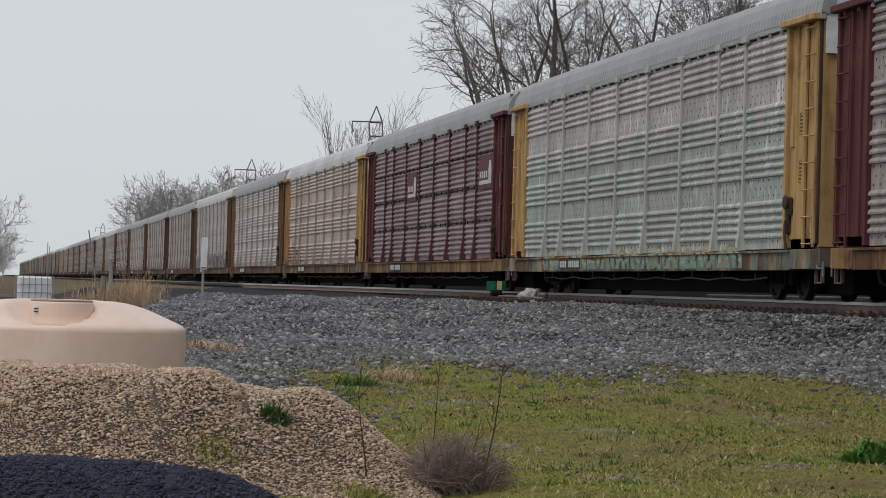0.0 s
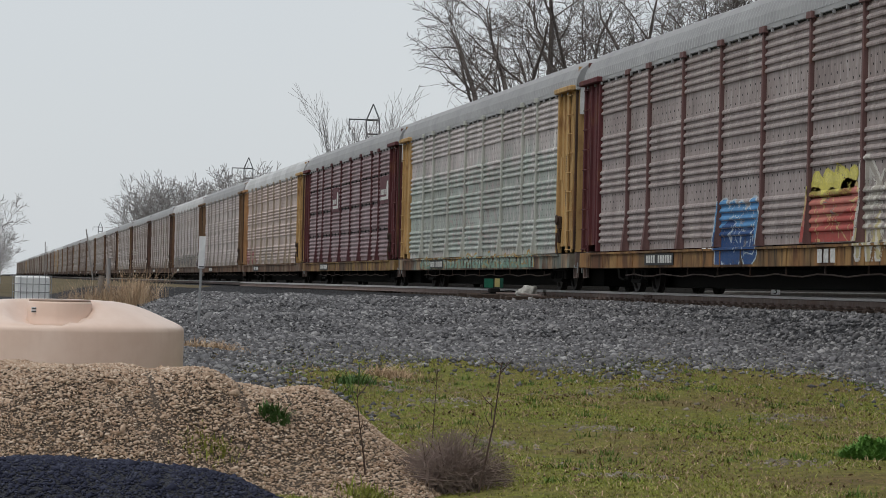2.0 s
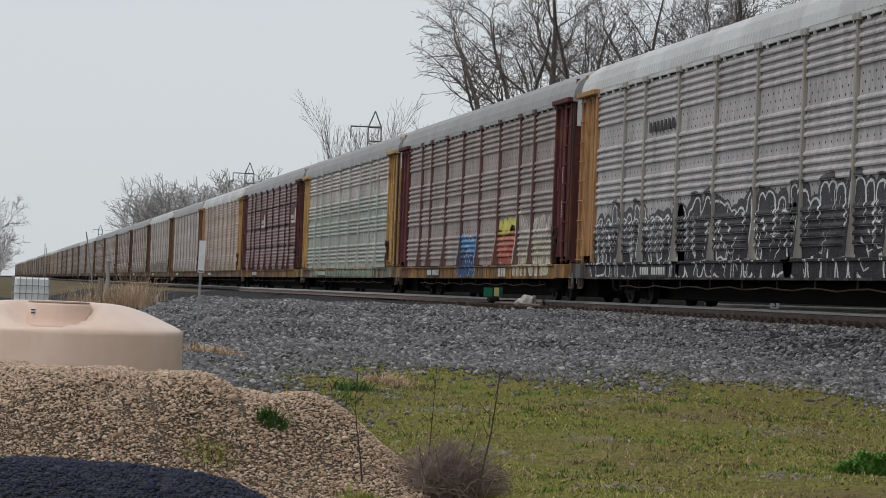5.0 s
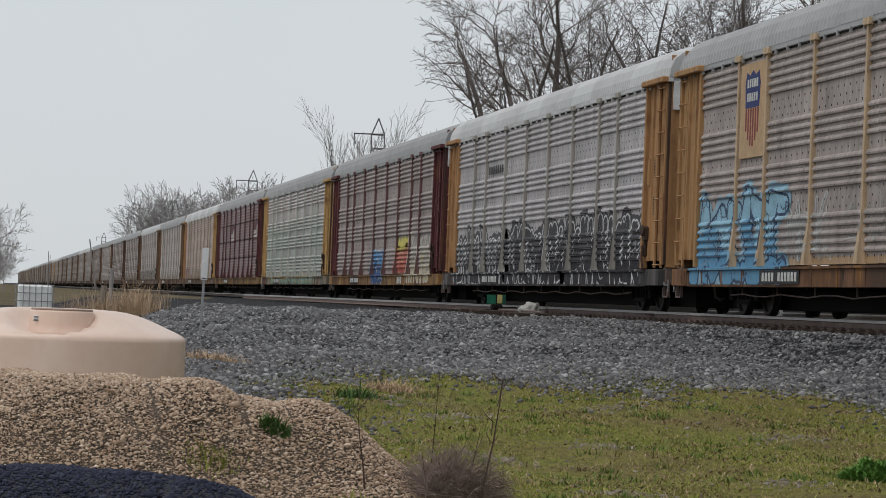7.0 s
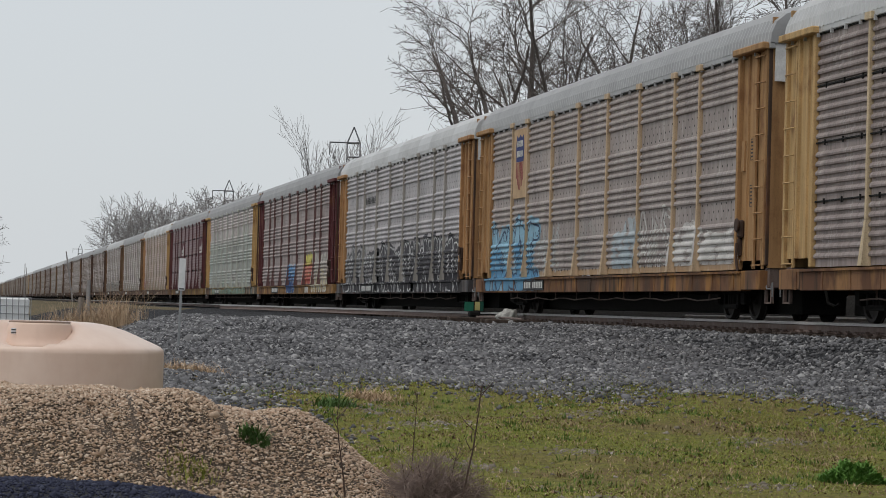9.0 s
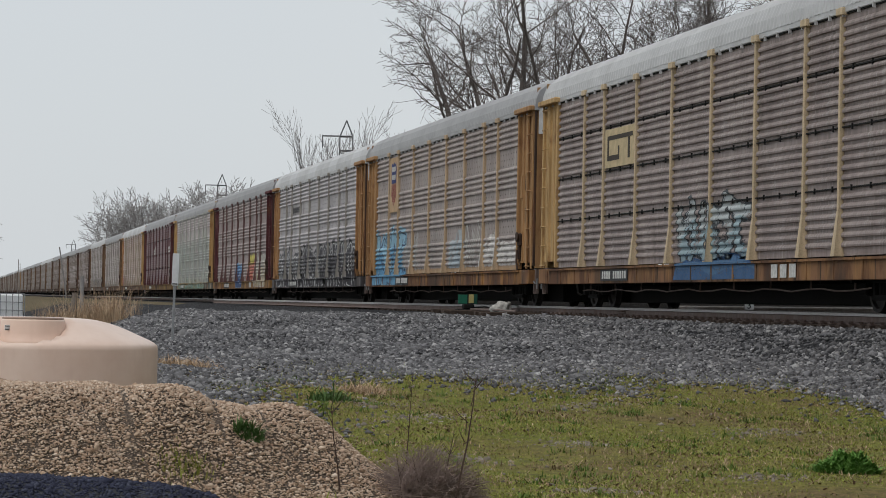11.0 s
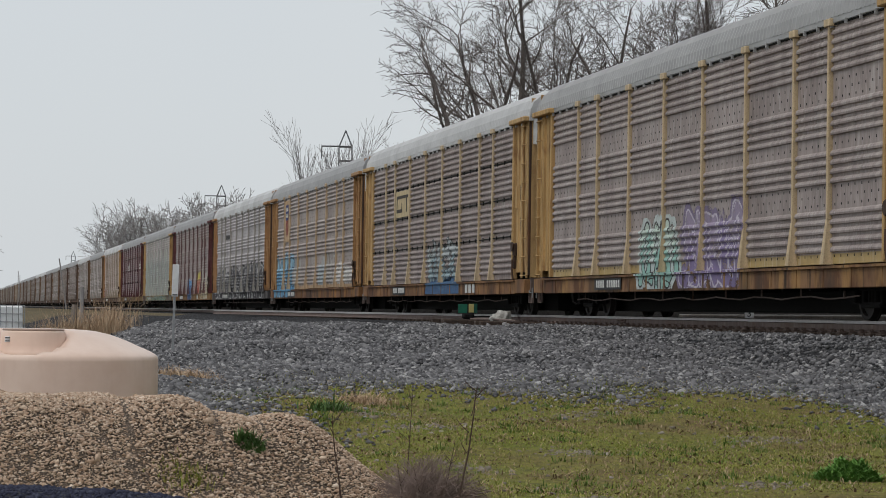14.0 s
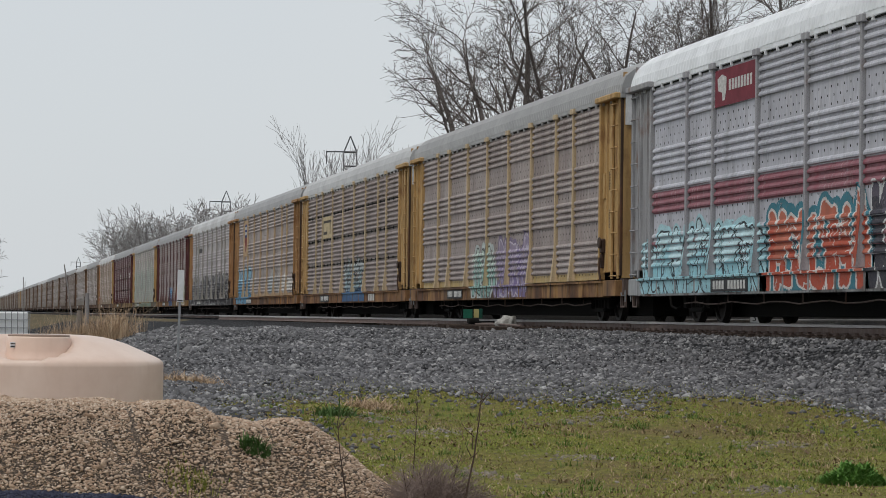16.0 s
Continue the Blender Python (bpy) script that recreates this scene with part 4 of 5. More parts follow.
SPECS[0]["marks"] = [tag(-11.6, -5.0, 1.1, 3.6, 7, CHALK, CHALK, (0.60, 0.58, 0.57), "faded chalky ghost lettering", filled=False, weight=0.02, rim=0.03, keep=0.15),
                     tag(-4.0, 4.5, 1.2, 4.0, 6, CHALK, CHALK, (0.50, 0.40, 0.40), "faded pinkish ghost lettering", filled=False, weight=0.05, rim=0.05, keep=-0.1),
                     tag(5.0, 11.5, 1.0, 3.4, 6, CHALK, CHALK, (0.52, 0.55, 0.50), "faded chalky ghost lettering", filled=False, weight=0.03, rim=0.03, keep=0.1),
                     tag(-9.5, 9.0, 0.60, 0.92, 16, (0.20, 0.33, 0.27), (0.36, 0.46, 0.40), (0.42, 0.26, 0.07), "flaking green and orange sill paint", weight=0.2, keep=0.5)]
SPECS[1]["marks"] = [tag(-1.3, 1.3, 0.60, 2.05, 3, (0.025, 0.075, 0.21), (0.09, 0.25, 0.48), (0.45, 0.52, 0.58), "blue spray-painted lettering with pale outlines", weight=0.22, rim=0.03, split=0.45),
                     tag(-7.0, -4.6, 1.0, 1.85, 3, (0.40, 0.085, 0.075), (0.46, 0.16, 0.13), (0.55, 0.42, 0.20), "red spray-painted block lettering", weight=0.24, rim=0.07),
                     tag(-6.9, -4.7, 1.80, 2.3, 4, (0.60, 0.54, 0.13), (0.66, 0.60, 0.18), (0.60, 0.54, 0.13), "yellow spray-painted crown", weight=0.12),
                     tag(-12.0, -7.4, 0.62, 2.4, 6, (0.50, 0.43, 0.24), (0.40, 0.37, 0.33), (0.58, 0.56, 0.52), "white and yellow spray-painted outlined lettering", weight=0.07, rim=0.06, keep=0.8)]
SPECS[2]["marks"] = [tag(-12.0, -4.0, 0.60, 2.25, 10, INK, (0.05, 0.05, 0.06), CHALK, "black spray-painted lettering with white outlines", weight=0.17, rim=0.035, scribble=2, halo=(0.06, 0.06, 0.07)),
                     tag(-4.0, 4.0, 0.60, 2.2, 10, INK, (0.05, 0.05, 0.06), CHALK, "black spray-painted lettering with white outlines", weight=0.17, rim=0.035, scribble=2, halo=(0.06, 0.06, 0.07)),
                     tag(4.0, 12.0, 0.60, 2.15, 10, (0.03, 0.03, 0.04), (0.10, 0.10, 0.11), CHALK, "black spray-painted lettering with white outlines", weight=0.14, rim=0.035, halo=(0.08, 0.08, 0.09))]
SPECS[3]["marks"] = [tag(6.0, 12.0, 0.60, 2.45, 6, (0.12, 0.30, 0.47), (0.27, 0.47, 0.60), (0.03, 0.06, 0.12), "light blue spray-painted lettering with dark outlines", weight=0.19, halo=(0.27, 0.44, 0.56), rim=0.045, scribble=9),
                     tag(3.2, 5.9, 1.05, 2.35, 3, CHALK, CHALK, (0.52, 0.54, 0.54), "thin white spray-painted tag", filled=False, weight=0.03, rim=0.035, keep=0.9),
                     tag(-0.5, 2.6, 1.3, 2.4, 3, CHALK, CHALK, (0.40, 0.38, 0.36), "faint grey spray-painted tag", filled=False, weight=0.02, rim=0.03, keep=0.3),
                     tag(-4.2, -2.4, 1.1, 1.95, 2, (0.36, 0.42, 0.46), (0.42, 0.47, 0.50), (0.42, 0.47, 0.50), "pale blue painted-out patch", weight=0.30, keep=0.8),
                     tag(-7.2, -4.6, 1.1, 2.4, 3, CHALK, CHALK, (0.58, 0.57, 0.55), "white spray-painted outline lettering", filled=False, weight=0.06, rim=0.05, keep=1.0),
                     tag(-11.9, -7.6, 1.1, 1.70, 6, (0.58, 0.56, 0.54), (0.62, 0.60, 0.58), (0.60, 0.58, 0.56), "chalky white painted-out patch", weight=0.35, keep=0.8)]
SPECS[4]["marks"] = [tag(-4.2, 0.9, 1.0, 2.2, 5, (0.30, 0.40, 0.44), (0.42, 0.46, 0.47), (0.04, 0.05, 0.06), "pale teal spray-painted lettering with black outlines", weight=0.15, keep=1.1),
                     tag(-4.4, 0.7, 0.60, 0.92, 5, (0.05, 0.12, 0.25), (0.08, 0.17, 0.30), (0.05, 0.12, 0.25), "dark blue paint on the side sill", weight=0.3)]
SPECS[5]["marks"] = [tag(0.4, 3.3, 0.60, 2.2, 4, (0.30, 0.50, 0.45), (0.50, 0.60, 0.54), (0.03, 0.03, 0.035), "mint spray-painted lettering with black outlines", weight=0.10, rim=0.03, halo=(0.50, 0.56, 0.55)),
                     tag(-4.2, -0.2, 0.60, 2.2, 6, (0.22, 0.175, 0.32), (0.30, 0.25, 0.35), (0.54, 0.50, 0.58), "purple spray-painted lettering with pale outlines", weight=0.12, rim=0.035, keep=1.0, halo=(0.22, 0.18, 0.28))]
SPECS[6]["marks"] = [tag(3.9, 12.6, 0.60, 1.95, 11, (0.33, 0.58, 0.65), (0.52, 0.70, 0.75), (0.03, 0.04, 0.05), "pale blue spray-painted lettering with black outlines", weight=0.14, rim=0.03, halo=(0.40, 0.62, 0.68)),
                     tag(-1.8, 3.6, 0.60, 2.2, 6, (0.42, 0.085, 0.05), (0.46, 0.14, 0.09), (0.64, 0.60, 0.58), "red spray-painted lettering with white outlines", weight=0.13, rim=0.04, halo=(0.05, 0.20, 0.26)),
                     tag(-9.0, -2.0, 0.60, 2.3, 7, (0.05, 0.05, 0.065), (0.10, 0.09, 0.12), CHALK, "black spray-painted lettering with white outlines", weight=0.17)]
SPECS[-2]["marks"] = [tag(7.0, 12.0, 1.0, 2.0, 4, (0.33, 0.11, 0.11), (0.38, 0.25, 0.23), (0.45, 0.38, 0.36), "faded red spray-painted lettering", weight=0.18, keep=0.8),
                      tag(-2.0, 4.0, 1.1, 2.1, 5, CHALK, CHALK, (0.50, 0.47, 0.43), "faded white spray-painted tag", filled=False, weight=0.04, keep=0.6)]
SPECS[-4]["marks"] = [tag(-11.0, 11.5, 1.0, 1.9, 16, (0.11, 0.10, 0.10), (0.20, 0.19, 0.18), (0.34, 0.33, 0.32), "dark grey spray-painted lettering", weight=0.16, keep=1.0)]
CARS = []
for key in sorted(SPECS, reverse=True):
    CARS.append((key, rack_car(SPECS[key])))
by_key = dict(CARS)
# the long far end of the train repeats the plain, mostly haze-greyed cars
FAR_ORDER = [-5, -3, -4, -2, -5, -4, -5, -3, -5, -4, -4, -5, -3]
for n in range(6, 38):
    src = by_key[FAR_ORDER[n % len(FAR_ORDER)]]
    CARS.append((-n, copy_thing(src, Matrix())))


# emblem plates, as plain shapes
def plate(car, name, y0, y1, z0, z1, material, label, proud=0.052):
    bm = bmesh.new()
    box(bm, -SIDE - proud - 0.004, -SIDE - proud + 0.004, y0, y1, z0, z1)
    return part(name, bm, material, car, label)


def shape(parent, name, pts, x, material, thick=0.004):
    """A flat outline in the plane of the car's side."""
    bm = bmesh.new()
    f = bm.faces.new([bm.verts.new((x, y, z)) for y, z in pts])
    r = bmesh.ops.extrude_face_region(bm, geom=[f])
    for v in [g for g in r["geom"] if isinstance(g, bmesh.types.BMVert)]:
        v.co.x -= thick
    bmesh.ops.recalc_face_normals(bm, faces=bm.faces)
    return part(name, bm, material, parent)


E_tan = plain("plate_tan", (0.50, 0.34, 0.20), 0.7, 0, 0.2, 5)
E_blue = plain("emblem_blue", (0.035, 0.05, 0.17), 0.7, 0, 0.3, 8)
E_red = plain("emblem_red", (0.26, 0.05, 0.055), 0.7, 0, 0.35, 7)
E_maroon = plain("plate_maroon", (0.20, 0.028, 0.045), 0.7, 0, 0.3, 4)
E_gold = plain("plate_gold", (0.56, 0.45, 0.27), 0.7, 0, 0.25, 5)
E_ink = plain("emblem_ink", (0.05, 0.04, 0.03), 0.7, 0, 0.2, 5)
E_teal = plain("emblem_teal", (0.07, 0.13, 0.19), 0.7, 0, 0.3, 7)
E_mar2 = plain("plate_dull_maroon", (0.12, 0.045, 0.055), 0.7, 0, 0.3, 5)


def bar_parts(parent, name, x, y0, y1, z0, z1, n):
    """Plain upright bars, each a part, where writing stands."""
    w = (y1 - y0) / n
    for i in range(n):
        bm = bmesh.new()
        box(bm, x - 0.006, x, y0 + i * w + w * 0.18, y0 + i * w + w * 0.82, z0, z1)
        part(name, bm, M_mark, parent)


def emblems():
    c = by_key[3]
    ys = POSTS[8]
    p = plate(c, "emblem_plate", ys - 1.80, ys - 0.12, 3.15, 5.05, E_tan, "tan plate with a blue and red shield")
    a, b = ys - 1.42, ys - 0.50
    m = (a + b) / 2
    sh = [(a, 4.15), (b, 4.15), (b + 0.05, 4.62), (b - 0.04, 4.88), (m + 0.2, 4.80), (m, 4.90), (m - 0.2, 4.80), (a + 0.04, 4.88), (a - 0.05, 4.62)]
    shape(p, "emblem_field", sh, -SIDE - 0.058, E_blue)
    for i, z in enumerate((4.56, 4.28)):
        bar_parts(p, "emblem_bar", -SIDE - 0.063, a + 0.08, b - 0.08, z, z + 0.17, 5)
    for i in range(6):
        y = a + 0.02 + i * (b - a - 0.04) / 5.5
        dz = 0.55 * abs((y + 0.06 - m) / (b - a) * 1.6) ** 1.6
        shape(p, "emblem_stripe", [(y, 4.14), (y + 0.085, 4.14), (y + 0.085, 3.36 + dz), (y, 3.36 + dz)], -SIDE - 0.058, E_red)
    c = by_key[4]
    p = plate(c, "emblem_plate", POSTS[6] + 0.12, POSTS[7] - 0.12, 3.26, 4.16, E_gold, "yellow plate with a dark square emblem")
    a, b = POSTS[6] + 0.30, POSTS[7] - 0.35
    m = (a + b) / 2
    for q in (((m + 0.05, 3.42), (b, 3.42), (b, 3.54), (m + 0.05, 3.54)), ((b - 0.14, 3.545), (b, 3.545), (b, 4.0), (b - 0.14, 4.0)),
              ((a, 3.9), (b - 0.145, 3.9), (b - 0.145, 4.0), (a, 4.0)), ((m + 0.05, 3.545), (m + 0.17, 3.545), (m + 0.17, 3.74), (m + 0.05, 3.74)),
              ((a + 0.25, 3.42), (a + 0.42, 3.42), (a + 0.42, 3.895), (a + 0.25, 3.895))):
        shape(p, "emblem_stroke", q, -SIDE - 0.058, E_ink)
    c = by_key[6]
    p = plate(c, "emblem_plate", POSTS[6] + 0.12, POSTS[7] - 0.12, 4.34, 5.08, E_maroon, "maroon plate with white emblem bars")
    a, b = POSTS[6] + 0.3, POSTS[7] - 0.3
    bar_parts(p, "emblem_bar", -SIDE - 0.058, a, b - 0.75, 4.62, 4.84, 8)
    shape(p, "emblem_mark", [(b - 0.5, 4.45), (b - 0.35, 4.45), (b - 0.3, 4.62), (b - 0.05, 4.66), (b, 4.9), (b - 0.3, 4.98), (b - 0.62, 4.9), (b - 0.6, 4.66)], -SIDE - 0.058, M_mark)
    c = by_key[-1]
    for a, b, hi in ((POSTS[5] + 0.6, POSTS[6] - 0.3, 4.15), (POSTS[0] + 0.3, POSTS[1] - 0.3, 4.15)):
        p = plate(c, "emblem_plate", a, b, hi - 1.05, hi, E_mar2, "dull maroon plate with a white emblem")
        shape(p, "emblem_mark", [(a + 0.2, hi - 0.9), (a + 0.55, hi - 0.9), (a + 0.62, hi - 0.45), (a + 0.5, hi - 0.2), (a + 0.25, hi - 0.2), (a + 0.15, hi - 0.45)], -SIDE - 0.058, M_mark)
        shape(p, "emblem_mark", [(a + 0.58, hi - 0.9), (b - 0.2, hi - 0.9), (b - 0.2, hi - 0.78), (a + 0.6, hi - 0.78)], -SIDE - 0.058, M_mark)
        bar_parts(p, "emblem_bar", -SIDE - 0.058, a + 0.75, b - 0.2, hi - 0.7, hi - 0.5, 4)
    # round crest on the corner sheet of the yellow-posted car
    bm = bmesh.new()
    lathe(bm, [(0.27, -0.008), (0.28, -0.014), (0.40, -0.014), (0.41, -0.008)], 24,
          pose(-SIDE - 0.0, POSTS[-1] + 0.27, 4.28) @ Matrix.Diagonal((1, 0.45, 1.25, 1)) @ Matrix.Rotation(radians(90), 4, "Y"))
    part("crest", bm, E_teal, by_key[5], "round blue and white crest")
    # dark lettering on the silver car, as plain bars
    for i in range(7):
        bm = bmesh.new()
        y = POSTS[6] + 0.35 + 0.33 * i
        box(bm, -SIDE - 0.058, -SIDE - 0.05, y, y + 0.20, 3.92, 4.16)
        part("lettering_bar", bm, M_black, by_key[2])
    # white bar lettering on two sills
    for key, y0, y1 in ((4, -7.3, -5.7), (1, -6.3, -5.2)):
        for i in range(3):
            w = (y1 - y0) / 3
            bm = bmesh.new()
            box(bm, -SIDE - 0.134, -SIDE - 0.128, y0 + w * (i + 0.15), y0 + w * (i + 0.85), Z_SILL + 0.06, Z_DECK - 0.08)
            part("sill_bar", bm, M_mark, by_key[key])


emblems()


# ---------------------------------------------------------------- yard things
def gz(x, y):
    return float(ground_z(x, y))


def poly_tank():
    t = tagged(empty("water_tank", pose(0.70, 24.4, 0)), "peach-coloured plastic water tank with a domed top behind the gravel mound", "tank")
    k = Nodes("peach_plastic")
    n = k.noise(2.5, 4)
    col = k.mix(k.ramp(n, (0.35, 0.0), (0.7, 1.0)), (0.66, 0.49, 0.40), (0.74, 0.58, 0.49))
    col = k.mix(k.ramp(k.noise(14, 4, k.scaled(k.co.outputs["Object"], 1, 1, 0.15)), (0.55, 0.0), (0.85, 0.35)), col, (0.58, 0.42, 0.34))
    mt = k.done(col, 0.34, 0, n, 0.05, 0.02)
    bm = bmesh.new()
    prof = [(0.02, 0.0), (0.2, 0.0), (0.35, 0.003), (0.5, 0.01), (0.6, 0.022), (0.7, 0.044), (0.8, 0.075), (0.9, 0.115), (1.0, 0.16), (1.09, 0.198),
            (1.14, 0.225), (1.165, 0.25), (1.17, 0.285), (1.17, 0.9), (1.17, 1.38), (1.13, 1.42)]
    n = 96
    rings = []
    for r, drop in prof:
        ring = []
        for i in range(n):
            a = i * math.tau / n
            px, py, pz = r * math.cos(a), r * math.sin(a), -0.155 - drop
            if drop < 0.24:
                d = math.hypot((px + 0.09) / 0.41, (py + 0.62) / 0.50)
                pz -= 0.17 * max(0.0, 1 - d ** 3) ** 0.7 if d < 1 else 0.0
            ring.append(bm.verts.new((px, py, pz)))
        rings.append(ring)
    for p, q in zip(rings, rings[1:]):
        for i in range(n):
            bm.faces.new((p[i], p[(i + 1) % n], q[(i + 1) % n], q[i]))
    bm.faces.new(rings[0][::-1])
    bm.faces.new(rings[-1])
    bmesh.ops.recalc_face_normals(bm, faces=bm.faces)
    part("body", bm, mt, t, "", True)
    # raised moulded neck that carries the lid
    bm = bmesh.new()
    lathe(bm, [(0.0, -0.42), (0.34, -0.42), (0.305, -0.36), (0.292, -0.30), (0.288, -0.19), (0.28, -0.172), (0.0, -0.17)], 40, pose(0.0, -0.55, 0))
    part("neck", bm, mt, t, "", True)
    bm = bmesh.new()
    lathe(bm, [(0.0, -0.172), (0.275, -0.172), (0.28, -0.163), (0.27, -0.155), (0.0, -0.152)], 40, pose(0.0, -0.55, 0))
    part("lid", bm, plain("lid_plastic", (0.33, 0.24, 0.19), 0.5, 0, 0.2, 9), t, "dull brown flat lid", True)
    bm = bmesh.new()
    box(bm, -0.26, -0.19, -0.745, -0.735, -0.275, -0.225, 0.003)
    part("sticker", bm, M_white, t, "small white warning sticker")
    bm = bmesh.new()
    box(bm, -0.255, -0.215, -0.751, -0.7465, -0.240, -0.232)
    box(bm, -0.255, -0.215, -0.751, -0.7465, -0.268, -0.260)
    part("sticker_bars", bm, M_black, t)


def tote():
    x, y = 1.48, 79.0
    z0 = -1.06
    t = tagged(empty("tote_tank", pose(x, y, z0, 0, 0, 2)), "white caged bulk liquid tote standing in the yard", "tote")
    bm = bmesh.new()
    box(bm, -0.50, 0.50, -0.55, 0.55, 0.14, 1.11, 0.05)
    part("bottle", bm, plain("tote_white", (0.80, 0.81, 0.82), 0.5, 0, 0.08, 3), t, "white plastic bottle")
    for s in (-0.54, 0.54):
        for i in range(7):
            bm = bmesh.new()
            px = -0.54 + 1.08 * i / 6
            tube(bm, [(px, s * 1.09, 0.12), (px, s * 1.09, 1.13)], 0.012, 6)
            part("cage_bar", bm, M_steel, t)
    for z in (0.15, 0.39, 0.63, 0.87, 1.12):
        bm = bmesh.new()
        tube(bm, [(-0.54, -0.59, z), (0.54, -0.59, z), (0.54, 0.59, z), (-0.54, 0.59, z), (-0.54, -0.59, z)], 0.012, 6)
        part("cage_ring", bm, M_steel, t)
    bm = bmesh.new()
    for px in (-0.45, 0.0, 0.45):
        box(bm, px - 0.07, px + 0.07, -0.6, 0.6, 0.0, 0.12, 0.01)
    part("pallet", bm, M_tie, t)


def marker_post():
    x, y = 3.86, 46.9
    t = tagged(empty("marker_post", pose(x, y, gz(x, y) + 0.05, 0, 1.2, 0)), "thin steel post with a tall narrow white marker plate", "marker post")
    bm = bmesh.new()
    box(bm, -0.022, 0.022, -0.015, 0.015, -0.3, 1.12, 0.004)
    part("post", bm, M_steel, t)
    bm = bmesh.new()
    box(bm, -0.058, 0.058, -0.028, -0.018, 0.98, 1.56, 0.004)
    part("marker_plate", bm, M_white, t, "white reflective plate")
    bm = bmesh.new()
    box(bm, -0.045, 0.045, -0.032, -0.0285, 1.0, 1.02)
    part("plate_bars", bm, M_black, t)


def switch_stand():
    x, y = 14.55, 73.6
    t = tagged(empty("switch_stand", pose(x, y, -0.20)), "low switch stand with a green and yellow target beside the rail", "switch stand")
    bm = bmesh.new()
    box(bm, -0.35, 0.35, -0.22, 0.22, -0.1, 0.06, 0.02)
    box(bm, -0.16, 0.16, -0.16, 0.16, 0.06, 0.22, 0.04)
    tube(bm, [(0.15, -0.1, 0.12), (0.4, -0.35, 0.14), (0.8, -0.45, 0.10)], 0.022, 6)
    part("base", bm, M_dark, t)
    bm = bmesh.new()
    tube(bm, [(0, 0, 0.2), (0, 0, 0.50)], 0.03, 8)
    part("mast", bm, M_dark, t)
    bm = bmesh.new()
    box(bm, -0.29, -0.01, -0.012, 0.0, 0.22, 0.48, 0.004)
    part("green_target", bm, plain("target_green", (0.02, 0.16, 0.10), 0.5), t, "green metal target")
    bm = bmesh.new()
    box(bm, 0.01, 0.16, -0.032, -0.016, 0.24, 0.49, 0.004)
    part("yellow_target", bm, plain("target_yellow", (0.55, 0.48, 0.20), 0.5), t, "faded yellow metal target")
    bm = bmesh.new()
    box(bm, 0.165, 0.27, -0.012, 0.0, 0.22, 0.50, 0.004)
    part("green_target", bm, plain("target_green_dark", (0.02, 0.10, 0.07), 0.5), t)
    # timbers and rods of the switch
    s = tagged(empty("switch_timbers", pose(0, 0, 0)), "long dark switch timbers and rods lying in the ballast", "switch timber")
    for i, yy in enumerate((67.2, 68.4, 72.4, 73.2, 74.2)):
        bm = bmesh.new()
        box(bm, 13.6 + 0.1 * (i % 2), 15.4, yy - 0.13, yy + 0.13, -0.34, -0.19 + 0.01 * i, 0.015)
        part("timber", bm, M_tie, s)
    bm = bmesh.new()
    tube(bm, [(14.4, 66.4, -0.16), (14.5, 69, -0.14), (14.6, 73.5, -0.14)], 0.03, 6)
    part("pipe", bm, M_rail, s)
    bm = bmesh.new()
    box(bm, 14.02, 14.22, 66.0, 76.5, -0.75, -0.30, 0.02)
    part("plank", bm, M_dark, s, "long black plank along the ballast")


def rag():
    x, y = 14.8, 69.9
    bm = bmesh.new()
    bmesh.ops.create_icosphere(bm, subdivisions=4, radius=0.3)
    for v in bm.verts:
        n = noise.fractal(v.co * 5.0, 0.8, 2.0, 4)
        v.co = Vector((v.co.x * 0.95, v.co.y * 1.25, max(-0.12, v.co.z * 0.85))) * (1 + 0.5 * n)
        if v.co.y < -0.12:
            v.co.z -= 0.05
    ob = put("plastic_sheet", mesh_of("plastic_sheet", bm, plain("dirty_white_cloth", (0.46, 0.45, 0.42), 0.8, 0, 0.45, 14, 0.5), True), None, pose(x, y, -0.17, 0, 0, 0))
    tagged(ob, "crumpled dirty white sheet lying beside the rail", "rubbish")


poly_tank()
tote()
marker_post()
switch_stand()
rag()


# ---------------------------------------------------------------- plants
def blades(name, pts, h, w, material, label, category, lean=0.35, segs=1):
    """Thin grass blades: bent slivers."""
    n = len(pts)
    a = rng.uniform(0, math.tau, n)
    hh = h * rng.lognormal(0, 0.35, n)
    d = np.c_[np.cos(a), np.sin(a), np.zeros(n)]
    s = np.c_[-np.sin(a), np.cos(a), np.zeros(n)] * (w * rng.uniform(0.6, 1.3, n))[:, None]
    l = rng.normal(0, lean, n)[:, None] * hh[:, None]
    up = np.c_[np.zeros(n), np.zeros(n), hh]
    p0, p1 = pts - s, pts + s
    m0, m1 = pts + up * 0.55 + d * l * 0.35 - s * 0.8, pts + up * 0.55 + d * l * 0.35 + s * 0.8
    tip = pts + up * 0.95 + d * l
    v = np.stack([p0, p1, m0, m1, tip], 1).reshape(-1, 3)
    f = (np.array([(0, 1, 3), (0, 3, 2), (2, 3, 4)])[None] + 5 * np.arange(n)[:, None, None]).reshape(-1, 3)
    me = link_mesh(name, v.tolist(), f.tolist(), material)
    return tagged(put(name, me), label, category, kind="stuff")


def blade_material(name, *cols):
    k = Nodes(name)
    return k.done(k.ramp(k.island(), *[(i / max(1, len(cols) - 1), c) for i, c in enumerate(cols)]), 0.8, spec=0.2)


